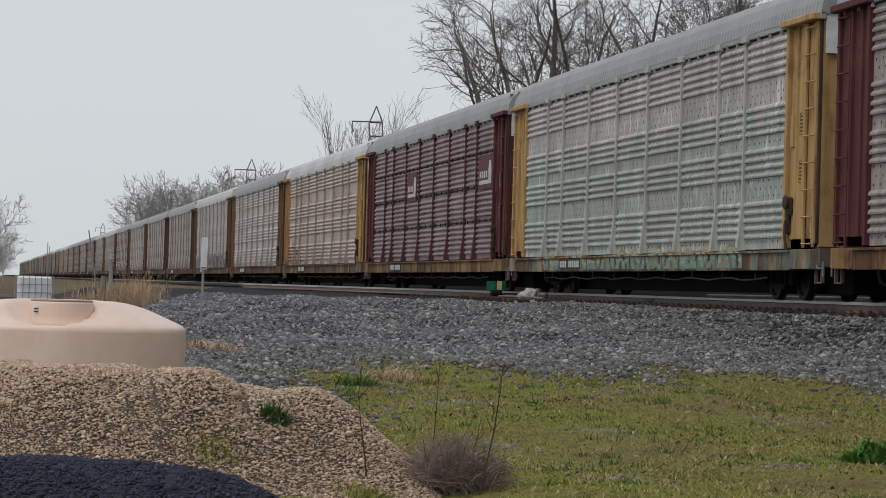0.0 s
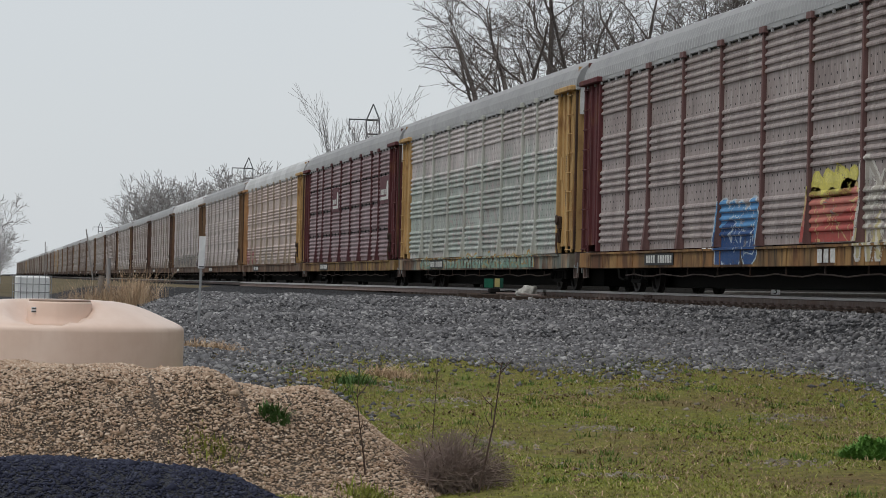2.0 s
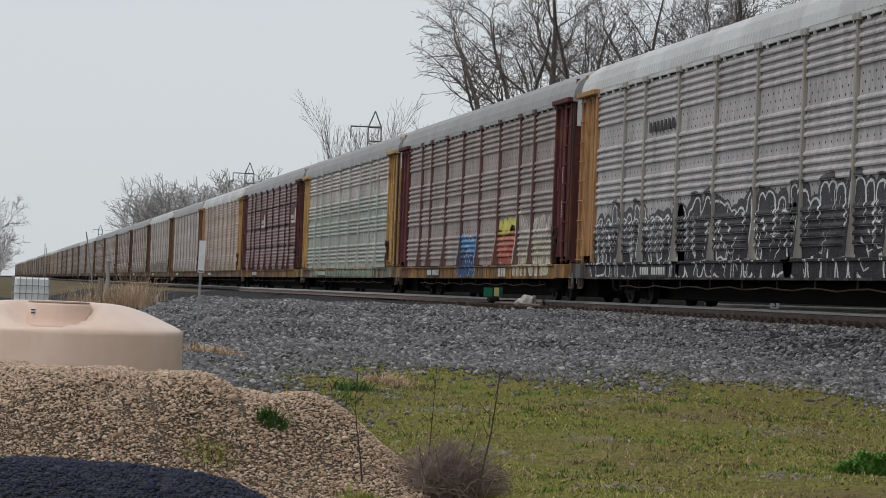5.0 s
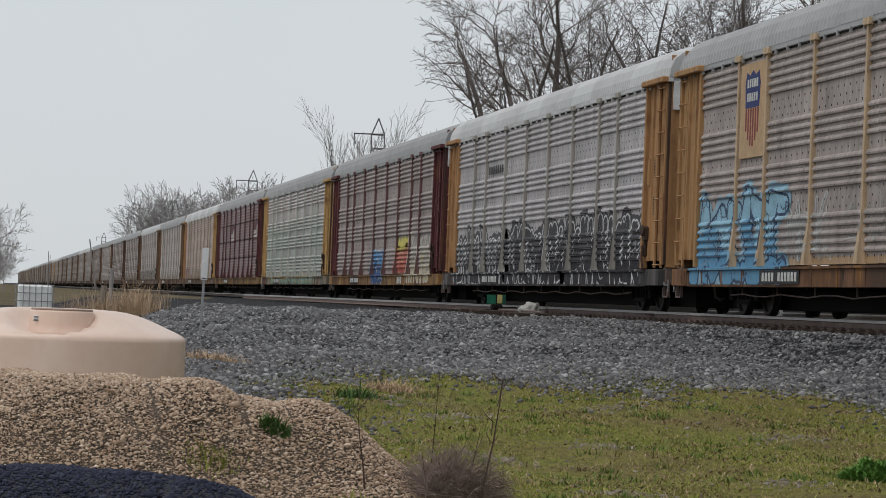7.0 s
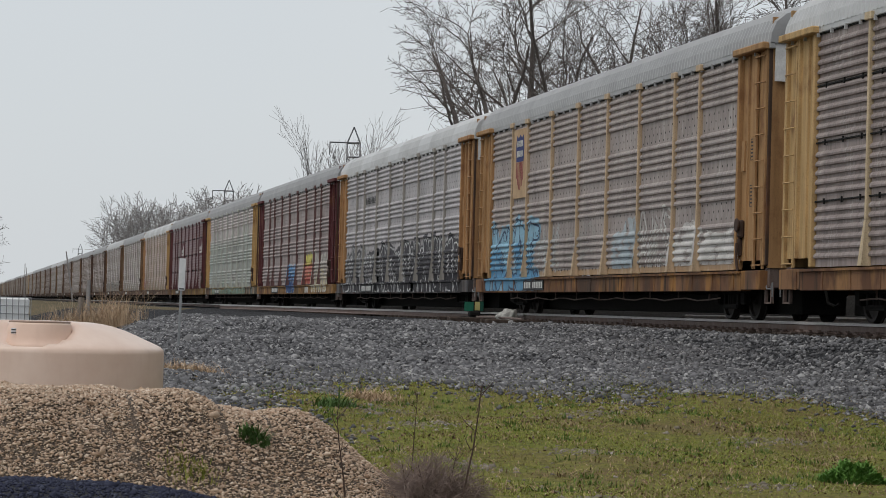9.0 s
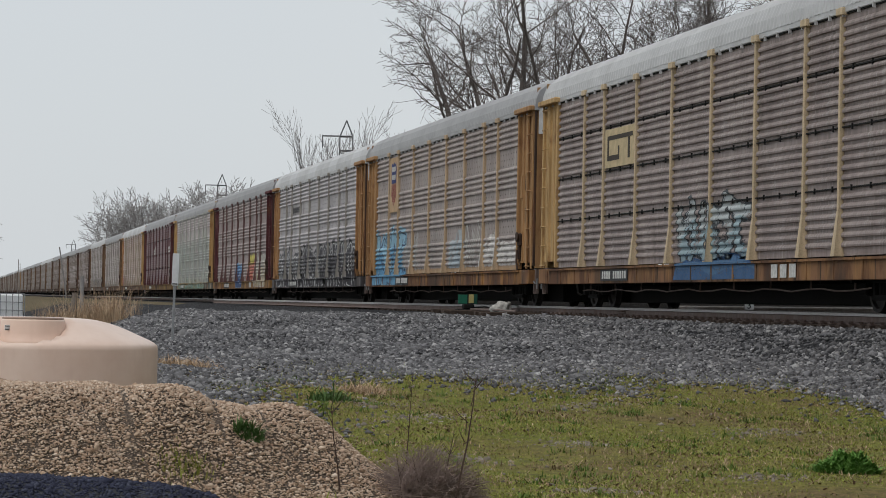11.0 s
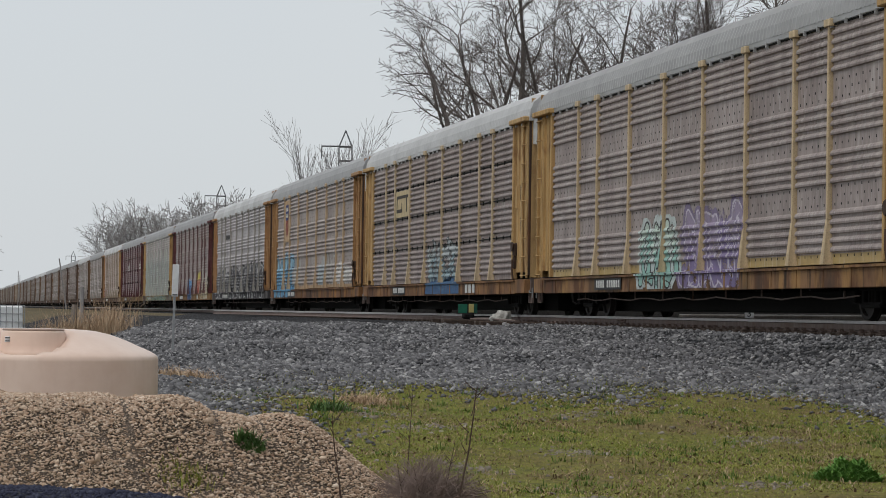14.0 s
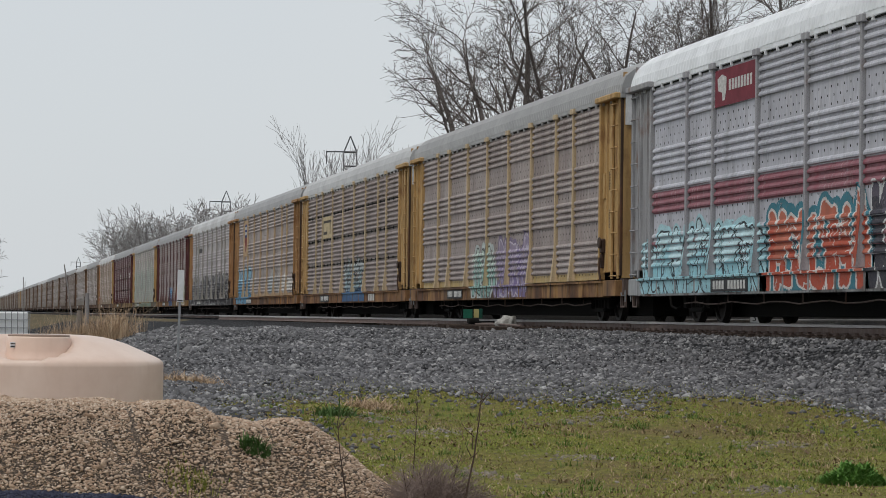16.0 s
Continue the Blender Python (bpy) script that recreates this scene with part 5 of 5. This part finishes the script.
M_grass = blade_material("grass_blades", (0.168, 0.203, 0.033), (0.228, 0.262, 0.049), (0.275, 0.284, 0.066), (0.315, 0.272, 0.10), (0.195, 0.23, 0.04))
M_dry = blade_material("dry_stalks", (0.40, 0.27, 0.17), (0.50, 0.37, 0.25), (0.32, 0.21, 0.13), (0.55, 0.44, 0.31))
M_weed = blade_material("weed_leaves", (0.06, 0.115, 0.035), (0.10, 0.17, 0.055), (0.08, 0.145, 0.05))
M_twig = plain("twig_brown", (0.085, 0.055, 0.045), 0.9)


def lawn(x, y):
    d = np.sin(1.1 * x + 0.7 * y) + np.sin(0.8 * y - 1.7 * x + 1) + np.sin(2.7 * x + 2.1 * y + 3) * 0.6 + rng.normal(0, 0.9, len(x))
    return in_view(x, y) & (gravel_edge(x, y) < 0.6) & (d > -1.0) & (pile_z(x, y) < ground_z(x, y) + 0.05)


blades("short_grass", scatter(290000, 0.8, 13.5, 18.5, 40, lawn, ground_z), 0.015, 0.0046, M_grass, "short patchy green grass on the yard ground", "grass", 1.3)
blades("dry_grass", scatter(16000, 0.8, 13.5, 18.5, 40, lawn, ground_z), 0.026, 0.0045, M_dry, "dry tan grass among the green", "dry grass", 1.6)


def leafy(n, x, y, r, h):
    """Places for the leaves of a low domed weed."""
    a, q = rng.uniform(0, math.tau, n), rng.random(n) ** 0.5
    xs, ys = x + np.cos(a) * q * r, y + np.sin(a) * q * r * 0.7
    z = np.maximum(ground_z(xs, ys), pile_z(xs, ys)) - 0.01
    lumps = 0.75 + 0.25 * np.sin(9 * xs / r + 1) * np.sin(7 * ys / r)
    return np.c_[xs, ys, z + h * (1 - q ** 2) * lumps * rng.random(n) ** 0.5]


def clump(n, x, y, rx, ry):
    p = rng.normal(0, 0.45, (n, 2))
    xs, ys = x + p[:, 0] * rx, y + p[:, 1] * ry
    return np.c_[xs, ys, np.maximum(ground_z(xs, ys), pile_z(xs, ys)) - 0.01]


blades("reed_grass", np.concatenate([clump(1100, 3.7, 74, 1.2, 1.6), clump(600, 2.9, 73, 0.9, 1.4), clump(420, 4.25, 72, 0.5, 0.9)]), 0.60, 0.0055, M_dry, "tall dry tan reed grass beside the track", "reed grass", 0.8)
blades("dry_tuft", clump(900, 3.3, 38.5, 0.5, 0.6), 0.11, 0.006, M_dry, "low dry tan grass tuft on the ballast edge", "dry grass", 1.5)
blades("dry_tuft", clump(520, 5.3, 33.8, 0.4, 0.5), 0.10, 0.005, M_dry, "dry tan grass tuft in the green grass", "dry grass", 1.4)
blades("weed_clump", leafy(300, 2.29, 20.35, 0.12, 0.03), 0.055, 0.007, M_weed, "dark green weed clump growing on the gravel mound", "weed", 1.4)
blades("weed_clump", clump(420, 2.93, 19.7, 0.22, 0.14), 0.06, 0.007, M_grass, "low green weeds at the foot of the gravel mound", "weed", 0.7)
blades("weed_clump", clump(260, 1.75, 19.9, 0.25, 0.14), 0.05, 0.006, M_grass, "thin green weeds on the gravel mound", "weed", 0.7)
blades("weed_clump", clump(380, 4.55, 31.6, 0.25, 0.3), 0.10, 0.009, M_weed, "dark green weed clump in the grass", "weed", 1.2)
blades("weed_clump", leafy(2600, 8.1, 22.85, 0.31, 0.23), 0.035, 0.013, blade_material("bright_weed", (0.09, 0.20, 0.04), (0.16, 0.30, 0.07)), "bright green leafy weed patch in the grass", "weed", 1.5)
# bare stony patches and small green tufts that break up the lawn
bare = [(4.94, 24.75, 0.28, 0.5), (4.95, 31.6, 0.7, 0.8), (5.3, 29.3, 0.9, 0.7), (5.3, 20.95, 0.45, 0.35), (7.1, 22.3, 0.5, 0.4), (7.6, 31.4, 1.2, 0.5), (6.3, 26.0, 0.6, 0.4), (9.0, 28.0, 0.8, 0.5)]
bare_pts = np.concatenate([clump(int(700 * rx * ry) + 60, x, y, rx, ry) for x, y, rx, ry in bare])
strew("patch_stones", bare_pts, 0.024, M_stray, "small grey stones in bare patches of the lawn", "stone")
tufts = np.concatenate([clump(int(rng.integers(18, 60)), rng.uniform(3.5, 12), rng.uniform(20, 37), 0.16, 0.18) for _ in range(170)])
tufts = tufts[in_view(tufts[:, 0], tufts[:, 1]) & (pile_z(tufts[:, 0], tufts[:, 1]) < ground_z(tufts[:, 0], tufts[:, 1]))]
blades("grass_tufts", tufts, 0.05, 0.006, blade_material("tuft_green", (0.06, 0.11, 0.022), (0.10, 0.16, 0.03), (0.14, 0.19, 0.05)), "small dark green grass tufts in the lawn", "grass", 1.0)
dead = np.concatenate([clump(int(rng.integers(20, 70)), rng.uniform(3.5, 12), rng.uniform(20, 37), 0.30, 0.4) for _ in range(260)])
dead = dead[in_view(dead[:, 0], dead[:, 1]) & (pile_z(dead[:, 0], dead[:, 1]) < ground_z(dead[:, 0], dead[:, 1]))]
blades("dead_thatch", dead, 0.035, 0.006, blade_material("thatch_brown", (0.13, 0.09, 0.05), (0.26, 0.19, 0.105), (0.38, 0.29, 0.18)), "flattened brown dead grass in the lawn", "dry grass", 1.6)
blades("edge_weeds", scatter(3500, 4.5, 12.5, 34.5, 39.5, lambda x, y: in_view(x, y) & (rng.random(len(x)) > 0.4), ground_z), 0.045, 0.005, M_grass, "thin weeds along the ballast edge", "weed", 0.6)


litter = scatter(9000, 2.5, 13.5, 18.5, 39, lambda x, y: in_view(x, y) & (np.sin(1.9 * x - y) + np.sin(0.7 * x + 1.3 * y) + rng.normal(0, 0.7, len(x)) > 0.3) & (pile_z(x, y) < ground_z(x, y)), lambda x, y: ground_z(x, y) + 0.008)
blades("leaf_litter", litter, 0.020, 0.013, blade_material("dead_leaf", (0.07, 0.045, 0.028), (0.16, 0.10, 0.06), (0.24, 0.165, 0.10)), "small dead brown leaves lying in the grass", "leaf litter", 2.2)


def twig_bush(x, y, r, h, n):
    bm = bmesh.new()
    for i in range(n):
        a, q = rng.uniform(0, math.tau), rng.random() ** 0.6
        base = Vector((rng.normal(0, r * 0.25), rng.normal(0, r * 0.25), 0))
        tipv = Vector((math.cos(a) * q * r, math.sin(a) * q * r, h * (1 - 0.5 * q * q) * rng.uniform(0.35, 1.15)))
        mid = base.lerp(tipv, 0.5) + Vector((rng.normal(0, 0.04), rng.normal(0, 0.04), h * 0.14))
        tube(bm, [base, mid, tipv, tipv + Vector((rng.normal(0, 0.05), rng.normal(0, 0.05), rng.normal(-0.01, 0.05)))], [0.004, 0.003, 0.002, 0.001], 3, False)
    ob = put("twig_bush", mesh_of("twig_bush", bm, plain("bush_twigs", (0.27, 0.205, 0.18), 0.95, 0, 0.3)), None, pose(x, y, gz(x, y) - 0.05))
    tagged(ob, "dead grey-brown twig bush beside the gravel mound", "bush")


twig_bush(3.72, 20.4, 0.52, 0.48, 1300)


def stalk(x, y, pts, r, side, label):
    z = max(gz(x, y), float(pile_z(x, y)))
    t = tagged(empty("dead_stalk", pose(x, y, z - 0.03)), label, "weed stalk")
    bm = bmesh.new()
    tube(bm, pts, [r * (1 - 0.75 * i / (len(pts) - 1)) for i in range(len(pts))], 5)
    part("stem", bm, M_twig, t)
    for i in range(side):
        p = Vector(pts[-1]).lerp(Vector(pts[0]), rng.uniform(0.0, 0.55))
        bm = bmesh.new()
        d = Vector((rng.normal(0, 1), rng.normal(0, 0.4), rng.uniform(0.6, 1.6))).normalized() * rng.uniform(0.05, 0.16)
        tube(bm, [p, p + d * 0.6, p + d + Vector((0, 0, 0.02))], [r * 0.4, r * 0.3, r * 0.15], 4)
        part("twig", bm, M_twig, t)


stalk(3.86, 20.0, [(0, 0, 0), (0.05, 0, 0.25), (0.11, 0, 0.55), (0.15, 0, 0.86), (0.165, 0, 1.05)], 0.011, 9, "tall thin dead weed stalk")
stalk(3.82, 20.3, [(0, 0, 0), (0.04, 0, 0.3), (0.10, 0, 0.62)], 0.007, 4, "thin dead weed stalk beside the bush")
stalk(2.97, 20.0, [(0, 0, 0), (-0.02, 0, 0.2), (-0.06, 0, 0.45), (-0.085, 0, 0.70)], 0.009, 7, "thin dead weed stalk on the gravel mound")
stalk(3.62, 20.8, [(0, 0, 0.1), (0.02, 0, 0.5), (0.045, 0, 0.95)], 0.006, 5, "thin pale dead weed stalk")
stalk(3.5, 20.2, [(0, 0, 0), (-0.03, 0, 0.25), (-0.06, 0, 0.43)], 0.007, 1, "short broken dead stalk")
stalk(3.66, 20.2, [(0, 0, 0), (-0.04, 0, 0.25), (-0.09, 0, 0.44)], 0.007, 1, "short broken dead stalk")


# ---------------------------------------------------------------- bare trees
def limb(segs, p, d, length, r, depth, rg, up, last, spread, dense):
    """A crooked limb that tapers and throws off side limbs; segs collects (a, b, radius a, radius b, depth)."""
    n = (9, 8, 5, 3)[depth]
    wob = (0.09, 0.16, 0.17, 0.17)[depth]
    bend = Vector((rg.normal(0, 0.05), rg.normal(0, 0.05), 0))
    turn = rg.uniform(0, math.tau)
    for i in range(n):
        d = (d + bend + Vector((rg.normal(0, wob), rg.normal(0, wob), rg.normal(0, wob * 0.7) + up))).normalized()
        q = p + d * length / n
        ra, rb = r * (1 - 0.82 * i / n), r * (1 - 0.82 * (i + 1) / n)
        segs.append((p, q, ra, rb, depth))
        p = q
        t = (i + 1) / n
        if depth < last and t > (0.38 if depth == 0 else 0.16):
            for _ in range(2 if rg.random() < (0.45, 0.40, 0.30, 0)[depth] * dense else 1):
                turn += 2.4 + rg.normal(0, 0.5)
                s = side_way(d, rg, rg.uniform(0.50, 0.95) * (0.4 + 0.6 * spread), turn)
                size = length * rg.uniform(0.36, 0.62) * (1.12 - 0.62 * t)
                limb(segs, q, s, size, rb * rg.uniform(0.42, 0.66), depth + 1, rg, up * 0.7, last, spread, dense)


def side_way(d, rg, spread, turn):
    a = d.cross(Vector((0.2, 0.1, 1.0)) if abs(d.z) < 0.9 else Vector((1, 0.1, 0))).normalized()
    b = d.cross(a)
    a = a * math.cos(turn) + b * math.sin(turn)
    return (d + a * math.tan(min(spread, 1.2))).normalized()


def tree_meshes(seed, height, trunk_r, thick=1.0, up=0.035, leaders=4, start=0, spread=1.0):
    rg = np.random.default_rng(seed)
    segs = []
    base = Vector((0, 0, 0))
    fork = height * rg.uniform(0.17, 0.26)
    lean = Vector((rg.normal(0, 0.06), rg.normal(0, 0.06), 1)).normalized()
    p = base
    for i in range(4):
        q = p + (lean + Vector((rg.normal(0, 0.05), rg.normal(0, 0.05), 0))) * fork / 4
        segs.append((p, q, trunk_r * (1.15 - 0.05 * i), trunk_r * (1.1 - 0.05 * i), 0))
        p = q
    for k in range(leaders):
        a = k * math.tau / leaders + rg.uniform(-0.5, 0.5)
        out = spread * (rg.uniform(0.12, 0.30) if k == 0 else rg.uniform(0.35, 0.75))
        d = Vector((math.cos(a) * out, math.sin(a) * out, 1)).normalized()
        limb(segs, p - lean * rg.uniform(0, 0.25) * fork, d, height * rg.uniform(0.58, 0.80), trunk_r * rg.uniform(0.5, 0.72), start, rg, up, 3, spread, 1.2 if start == 0 else 2.4)
    top = max(s[1].z for s in segs)
    f = height / top
    out = []
    for lo, hi, sides in ((0, 1, 7), (1, 9, 3)):
        V, F = [], []
        for a, b, ra, rb, dep in segs:
            if not lo <= dep < hi:
                continue
            a, b = a * f, b * f
            d = (b - a).normalized()
            u = d.cross(Vector((0.3, 0.2, 0.9))).normalized()
            w = d.cross(u)
            i0 = len(V)
            for q, r in ((a, max(ra, 0.012 * thick)), (b, max(rb, 0.009 * thick))):
                for k in range(sides):
                    t = k * math.tau / sides
                    V.append(q + (u * math.cos(t) + w * math.sin(t)) * r)
            for k in range(sides):
                F.append((i0 + k, i0 + (k + 1) % sides, i0 + sides + (k + 1) % sides, i0 + sides + k))
        out.append((V, F))
    return out


def make_tree(seed, height, trunk_r, material, label, thick=1.0, up=0.035, leaders=4, start=0, spread=1.0):
    t = tagged(empty("bare_tree"), label, "tree", "bare trees")
    for name, (V, F) in zip(("trunk", "crown"), tree_meshes(seed, height, trunk_r, thick, up, leaders, start, spread)):
        if F:
            put(name, link_mesh(name, V, F, material), t)
    return t


# places: beside the far side of the track, u to the side, along the track, turn, size
BIG = "tall leafless tree with dense spreading branches behind the train"
big = [make_tree(11, 19, 0.38, M_bark, BIG, 0.9, 0.03), make_tree(12, 18, 0.34, M_bark, BIG, 0.9, 0.03, 3), make_tree(15, 20, 0.40, M_bark, BIG, 0.9, 0.03), make_tree(19, 17, 0.32, M_bark, BIG, 0.9, 0.03, 3)]
big_places = [(23.6, 112, 165, 0.98), (27.2, 110, 250, 0.95), (30.0, 115, 70, 1.0), (33.0, 110, 190, 1.0), (36.5, 114, 120, 1.0), (32.0, 128, 300, 1.0), (41.0, 122, 30, 1.0), (28.4, 124, 20, 0.9)]
for i, (x, y, a, s) in enumerate(big_places):
    m = pose(x, y, -0.6, 0, 0, a)
    ob = big[i % 4] if i < 4 else copy_thing(big[i % 4], m)
    ob.matrix_basis = m
    ob.scale = (s, s, s)
MID = "slender leafless tree standing beyond the track"
mid = [make_tree(21, 14, 0.13, M_bark_haze, MID, 1.0, 0.20, 3, 1, 0.12), make_tree(23, 11, 0.11, M_bark_haze, MID, 1.0, 0.20, 3, 1, 0.12)]
mid_places = [(28.1, 195, 0, 1.15), (28.9, 197, 80, 1.2), (28.3, 199, 150, 1.15), (29.4, 200, 240, 1.1), (38.0, 232, 200, 1.1), (41.0, 235, 30, 1.05), (33.0, 180, 130, 0.95), (43.0, 225, 10, 1.1), (36, 322, 60, 1.0), (39.5, 330, 0, 0.95)]
for i, (x, y, a, s) in enumerate(mid_places):
    m = pose(x, y, -0.6, 0, 0, a)
    ob = mid[i % 2] if i < 2 else copy_thing(mid[i % 2], m)
    ob.matrix_basis = m
    ob.scale = (s, s, s)
FARL = "distant leafless tree in a pale tree line"
far = [make_tree(31, 11, 0.14, M_bark_haze, FARL, 1.9, 0.06, 4, 1), make_tree(33, 10, 0.14, M_bark_haze, FARL, 1.9, 0.06, 4, 1)]
far_places = [(22.5 + 1.45 * i + rng.uniform(-0.6, 0.6), 395 + rng.uniform(-25, 25), rng.uniform(0, 360), 1.32 + 0.035 * i + rng.uniform(-0.12, 0.12)) for i in range(13)]
far_places += [(-0.5, 185, 0, 0.6), (-0.1, 190, 90, 0.66), (0.4, 200, 200, 0.5), (0.9, 214, 50, 0.42), (-1.4, 186, 150, 0.7), (0.0, 180, 250, 0.4), (0.7, 183, 310, 0.33), (-0.3, 178, 30, 0.28), (0.35, 186, 120, 0.3), (1.1, 205, 60, 0.3), (1.6, 230, 10, 0.3), (-0.8, 182, 200, 0.35)]
for i, (x, y, a, s) in enumerate(far_places):
    m = pose(x, y, -0.7, 0, 0, a)
    ob = far[i % 2] if i < 2 else copy_thing(far[i % 2], m)
    ob.matrix_basis = m
    ob.scale = (s, s, s)


# ---------------------------------------------------------------- power line towers
M_tower = plain("tower_steel", (0.16, 0.165, 0.175), 0.6, 0.3)


def tower():
    t = tagged(empty("power_tower"), "grey steel lattice power line tower beyond the trees", "tower", "power line towers")
    H = 30.0

    def bars_part(name, lines, r):
        for a, b in lines:
            bm = bmesh.new()
            tube(bm, [a, b], r, 4)
            part(name, bm, M_tower, t)

    w, top = 1.05, 27.4
    legs = [((sx * 2.6, sy * 2.0, 0), (sx * w, sy * 0.8, 25.1)) for sx in (-1, 1) for sy in (-1, 1)]
    for l in legs:
        bars_part("leg", [l], 0.11)
    up = []
    for sy in (-0.8, 0.8):
        up += [((-w, sy, 25.1), (-w, sy, top)), ((w, sy, 25.1), (w, sy, top)), ((-w, sy, top), (0, 0, H)), ((w, sy, top), (0, 0, H)), ((-w, sy, 25.1), (w, sy, 25.1))]
    bars_part("head_bar", up, 0.11)
    bars_part("cross_arm", [((-3.9, 0, top + 0.05), (w + 0.1, 0, top + 0.05)), ((-w, -0.8, top), (w, -0.8, top)), ((-w, 0.8, top), (w, 0.8, top))], 0.12)
    bars_part("insulator", [((-3.85, 0, top), (-3.85, 0, top - 2.0))], 0.11)
    brace = []
    for k in range(7):
        z0, z1 = 25.1 * k / 7, 25.1 * (k + 1) / 7
        a, b = 2.6 - (2.6 - w) * k / 7, 2.6 - (2.6 - w) * (k + 1) / 7
        brace += [((-a, -0.8, z0), (b, -0.8, z1)), ((a, -0.8, z0), (-b, -0.8, z1)), ((-b, -0.8, z1), (b, -0.8, z1))]
    bars_part("brace", brace, 0.07)
    return t


tw = tower()
places = [(67.0, 452), (66.5, 664), (66.0, 930), (66, 1500), (66, 1150)]
for i, (x, y) in enumerate(places):
    m = pose(x, y, -0.9, 0, 0, -8)
    tall = 1.085
    ob = tw if i == 0 else copy_thing(tw, m)
    ob.matrix_basis = m
    ob.scale = (tall, tall, tall)


def far_pole(x, y, h, r, lean, label):
    t = tagged(empty("far_pole", pose(x, y, -0.8, 0, lean, 0)), label, "pole")
    bm = bmesh.new()
    tube(bm, [(0, 0, 0), (0, 0, h)], [r, r * 0.7], 6)
    part("pole", bm, M_bark_haze, t)


far_pole(12.6, 300, 6.4, 0.10, -9, "leaning bare wooden pole beside the far track")
far_pole(14.5, 620, 9.0, 0.12, 0, "thin grey mast far down the track")
far_pole(14.9, 620, 8.0, 0.10, 0, "thin grey mast far down the track")


def stump():
    x, y = 3.25, 73.5
    t = tagged(empty("wooden_post", pose(x, y, gz(x, y), 0, 2, 0)), "short weathered wooden post among dry reeds", "post")
    bm = bmesh.new()
    tube(bm, [(0, 0, -0.1), (0, 0, 0.6), (0.02, 0, 1.02)], [0.10, 0.09, 0.085], 8)
    part("timber", bm, plain("grey_timber", (0.22, 0.19, 0.165), 0.9, 0, 0.3), t)


stump()
far_pole(4.75, 100.0, 1.6, 0.10, 0, "short dark wooden post beside the siding")


def slab():
    bm = bmesh.new()
    box(bm, -0.5, 0.5, -8.5, 8.5, -0.4, 0.10, 0.03)
    for v in bm.verts:
        v.co.z += 0.02 * math.sin(v.co.y * 2)
    tagged(put("concrete_strip", mesh_of("concrete_strip", bm, plain("pale_concrete", (0.48, 0.455, 0.44), 0.9, 0, 0.3, 3, 0.4)), None, pose(19.6, 59.0, 0)), "pale concrete strip lying beyond the track", "concrete strip")


slab()


def track_sign():
    """A small white sign low down on the far side of the track."""
    t = tagged(empty("track_sign", pose(18.85, 60.35, -0.02, 0, 0, -17)), "small white trackside sign with a black digit", "sign")
    bm = bmesh.new()
    box(bm, -0.02, 0.02, 0.0, 0.03, -0.5, 0.06, 0.004)
    part("stake", bm, M_steel, t)
    bm = bmesh.new()
    box(bm, -0.11, 0.11, -0.012, 0.0, 0.02, 0.24, 0.006)
    part("plate", bm, M_white, t, "white painted plate")
    cu = bpy.data.curves.new("digit", "FONT")
    cu.body, cu.size, cu.extrude, cu.align_x, cu.align_y = "3", 0.24, 0.002, "CENTER", "CENTER"
    cu.materials.append(M_black)
    put("digit", cu, t, pose(0, -0.016, 0.13, 90, 0, 0), None, "black painted digit")


track_sign()


# ---------------------------------------------------------------- what moves
TICKS = [0, 0.1, 0.3] + [k * 0.5 for k in range(1, 32)] + [15.7, 15.9, 16.0]


def motions():
    """The whole train rolls away along the track at one steady speed."""
    for key, car in CARS:
        y = GAP0 - CAR_L * key + HALF
        walk(car, [(t, pose(TRACK_X, y + TRAIN_V * t, 0)) for t in TICKS])

    # the wheels of the nearer cars turn as they roll
    turn = math.degrees(TRAIN_V / 0.46)
    for ob, (sid, sy) in WHEELS.items():
        if sid in ("green", "brown", "silver", "tan", "gold", "yellow", "grey", "maroon"):
            walk(ob, [(k / 15, pose(0, sy, -0.09, -turn * k / 15, 0, 0)) for k in range(241)])


motions()
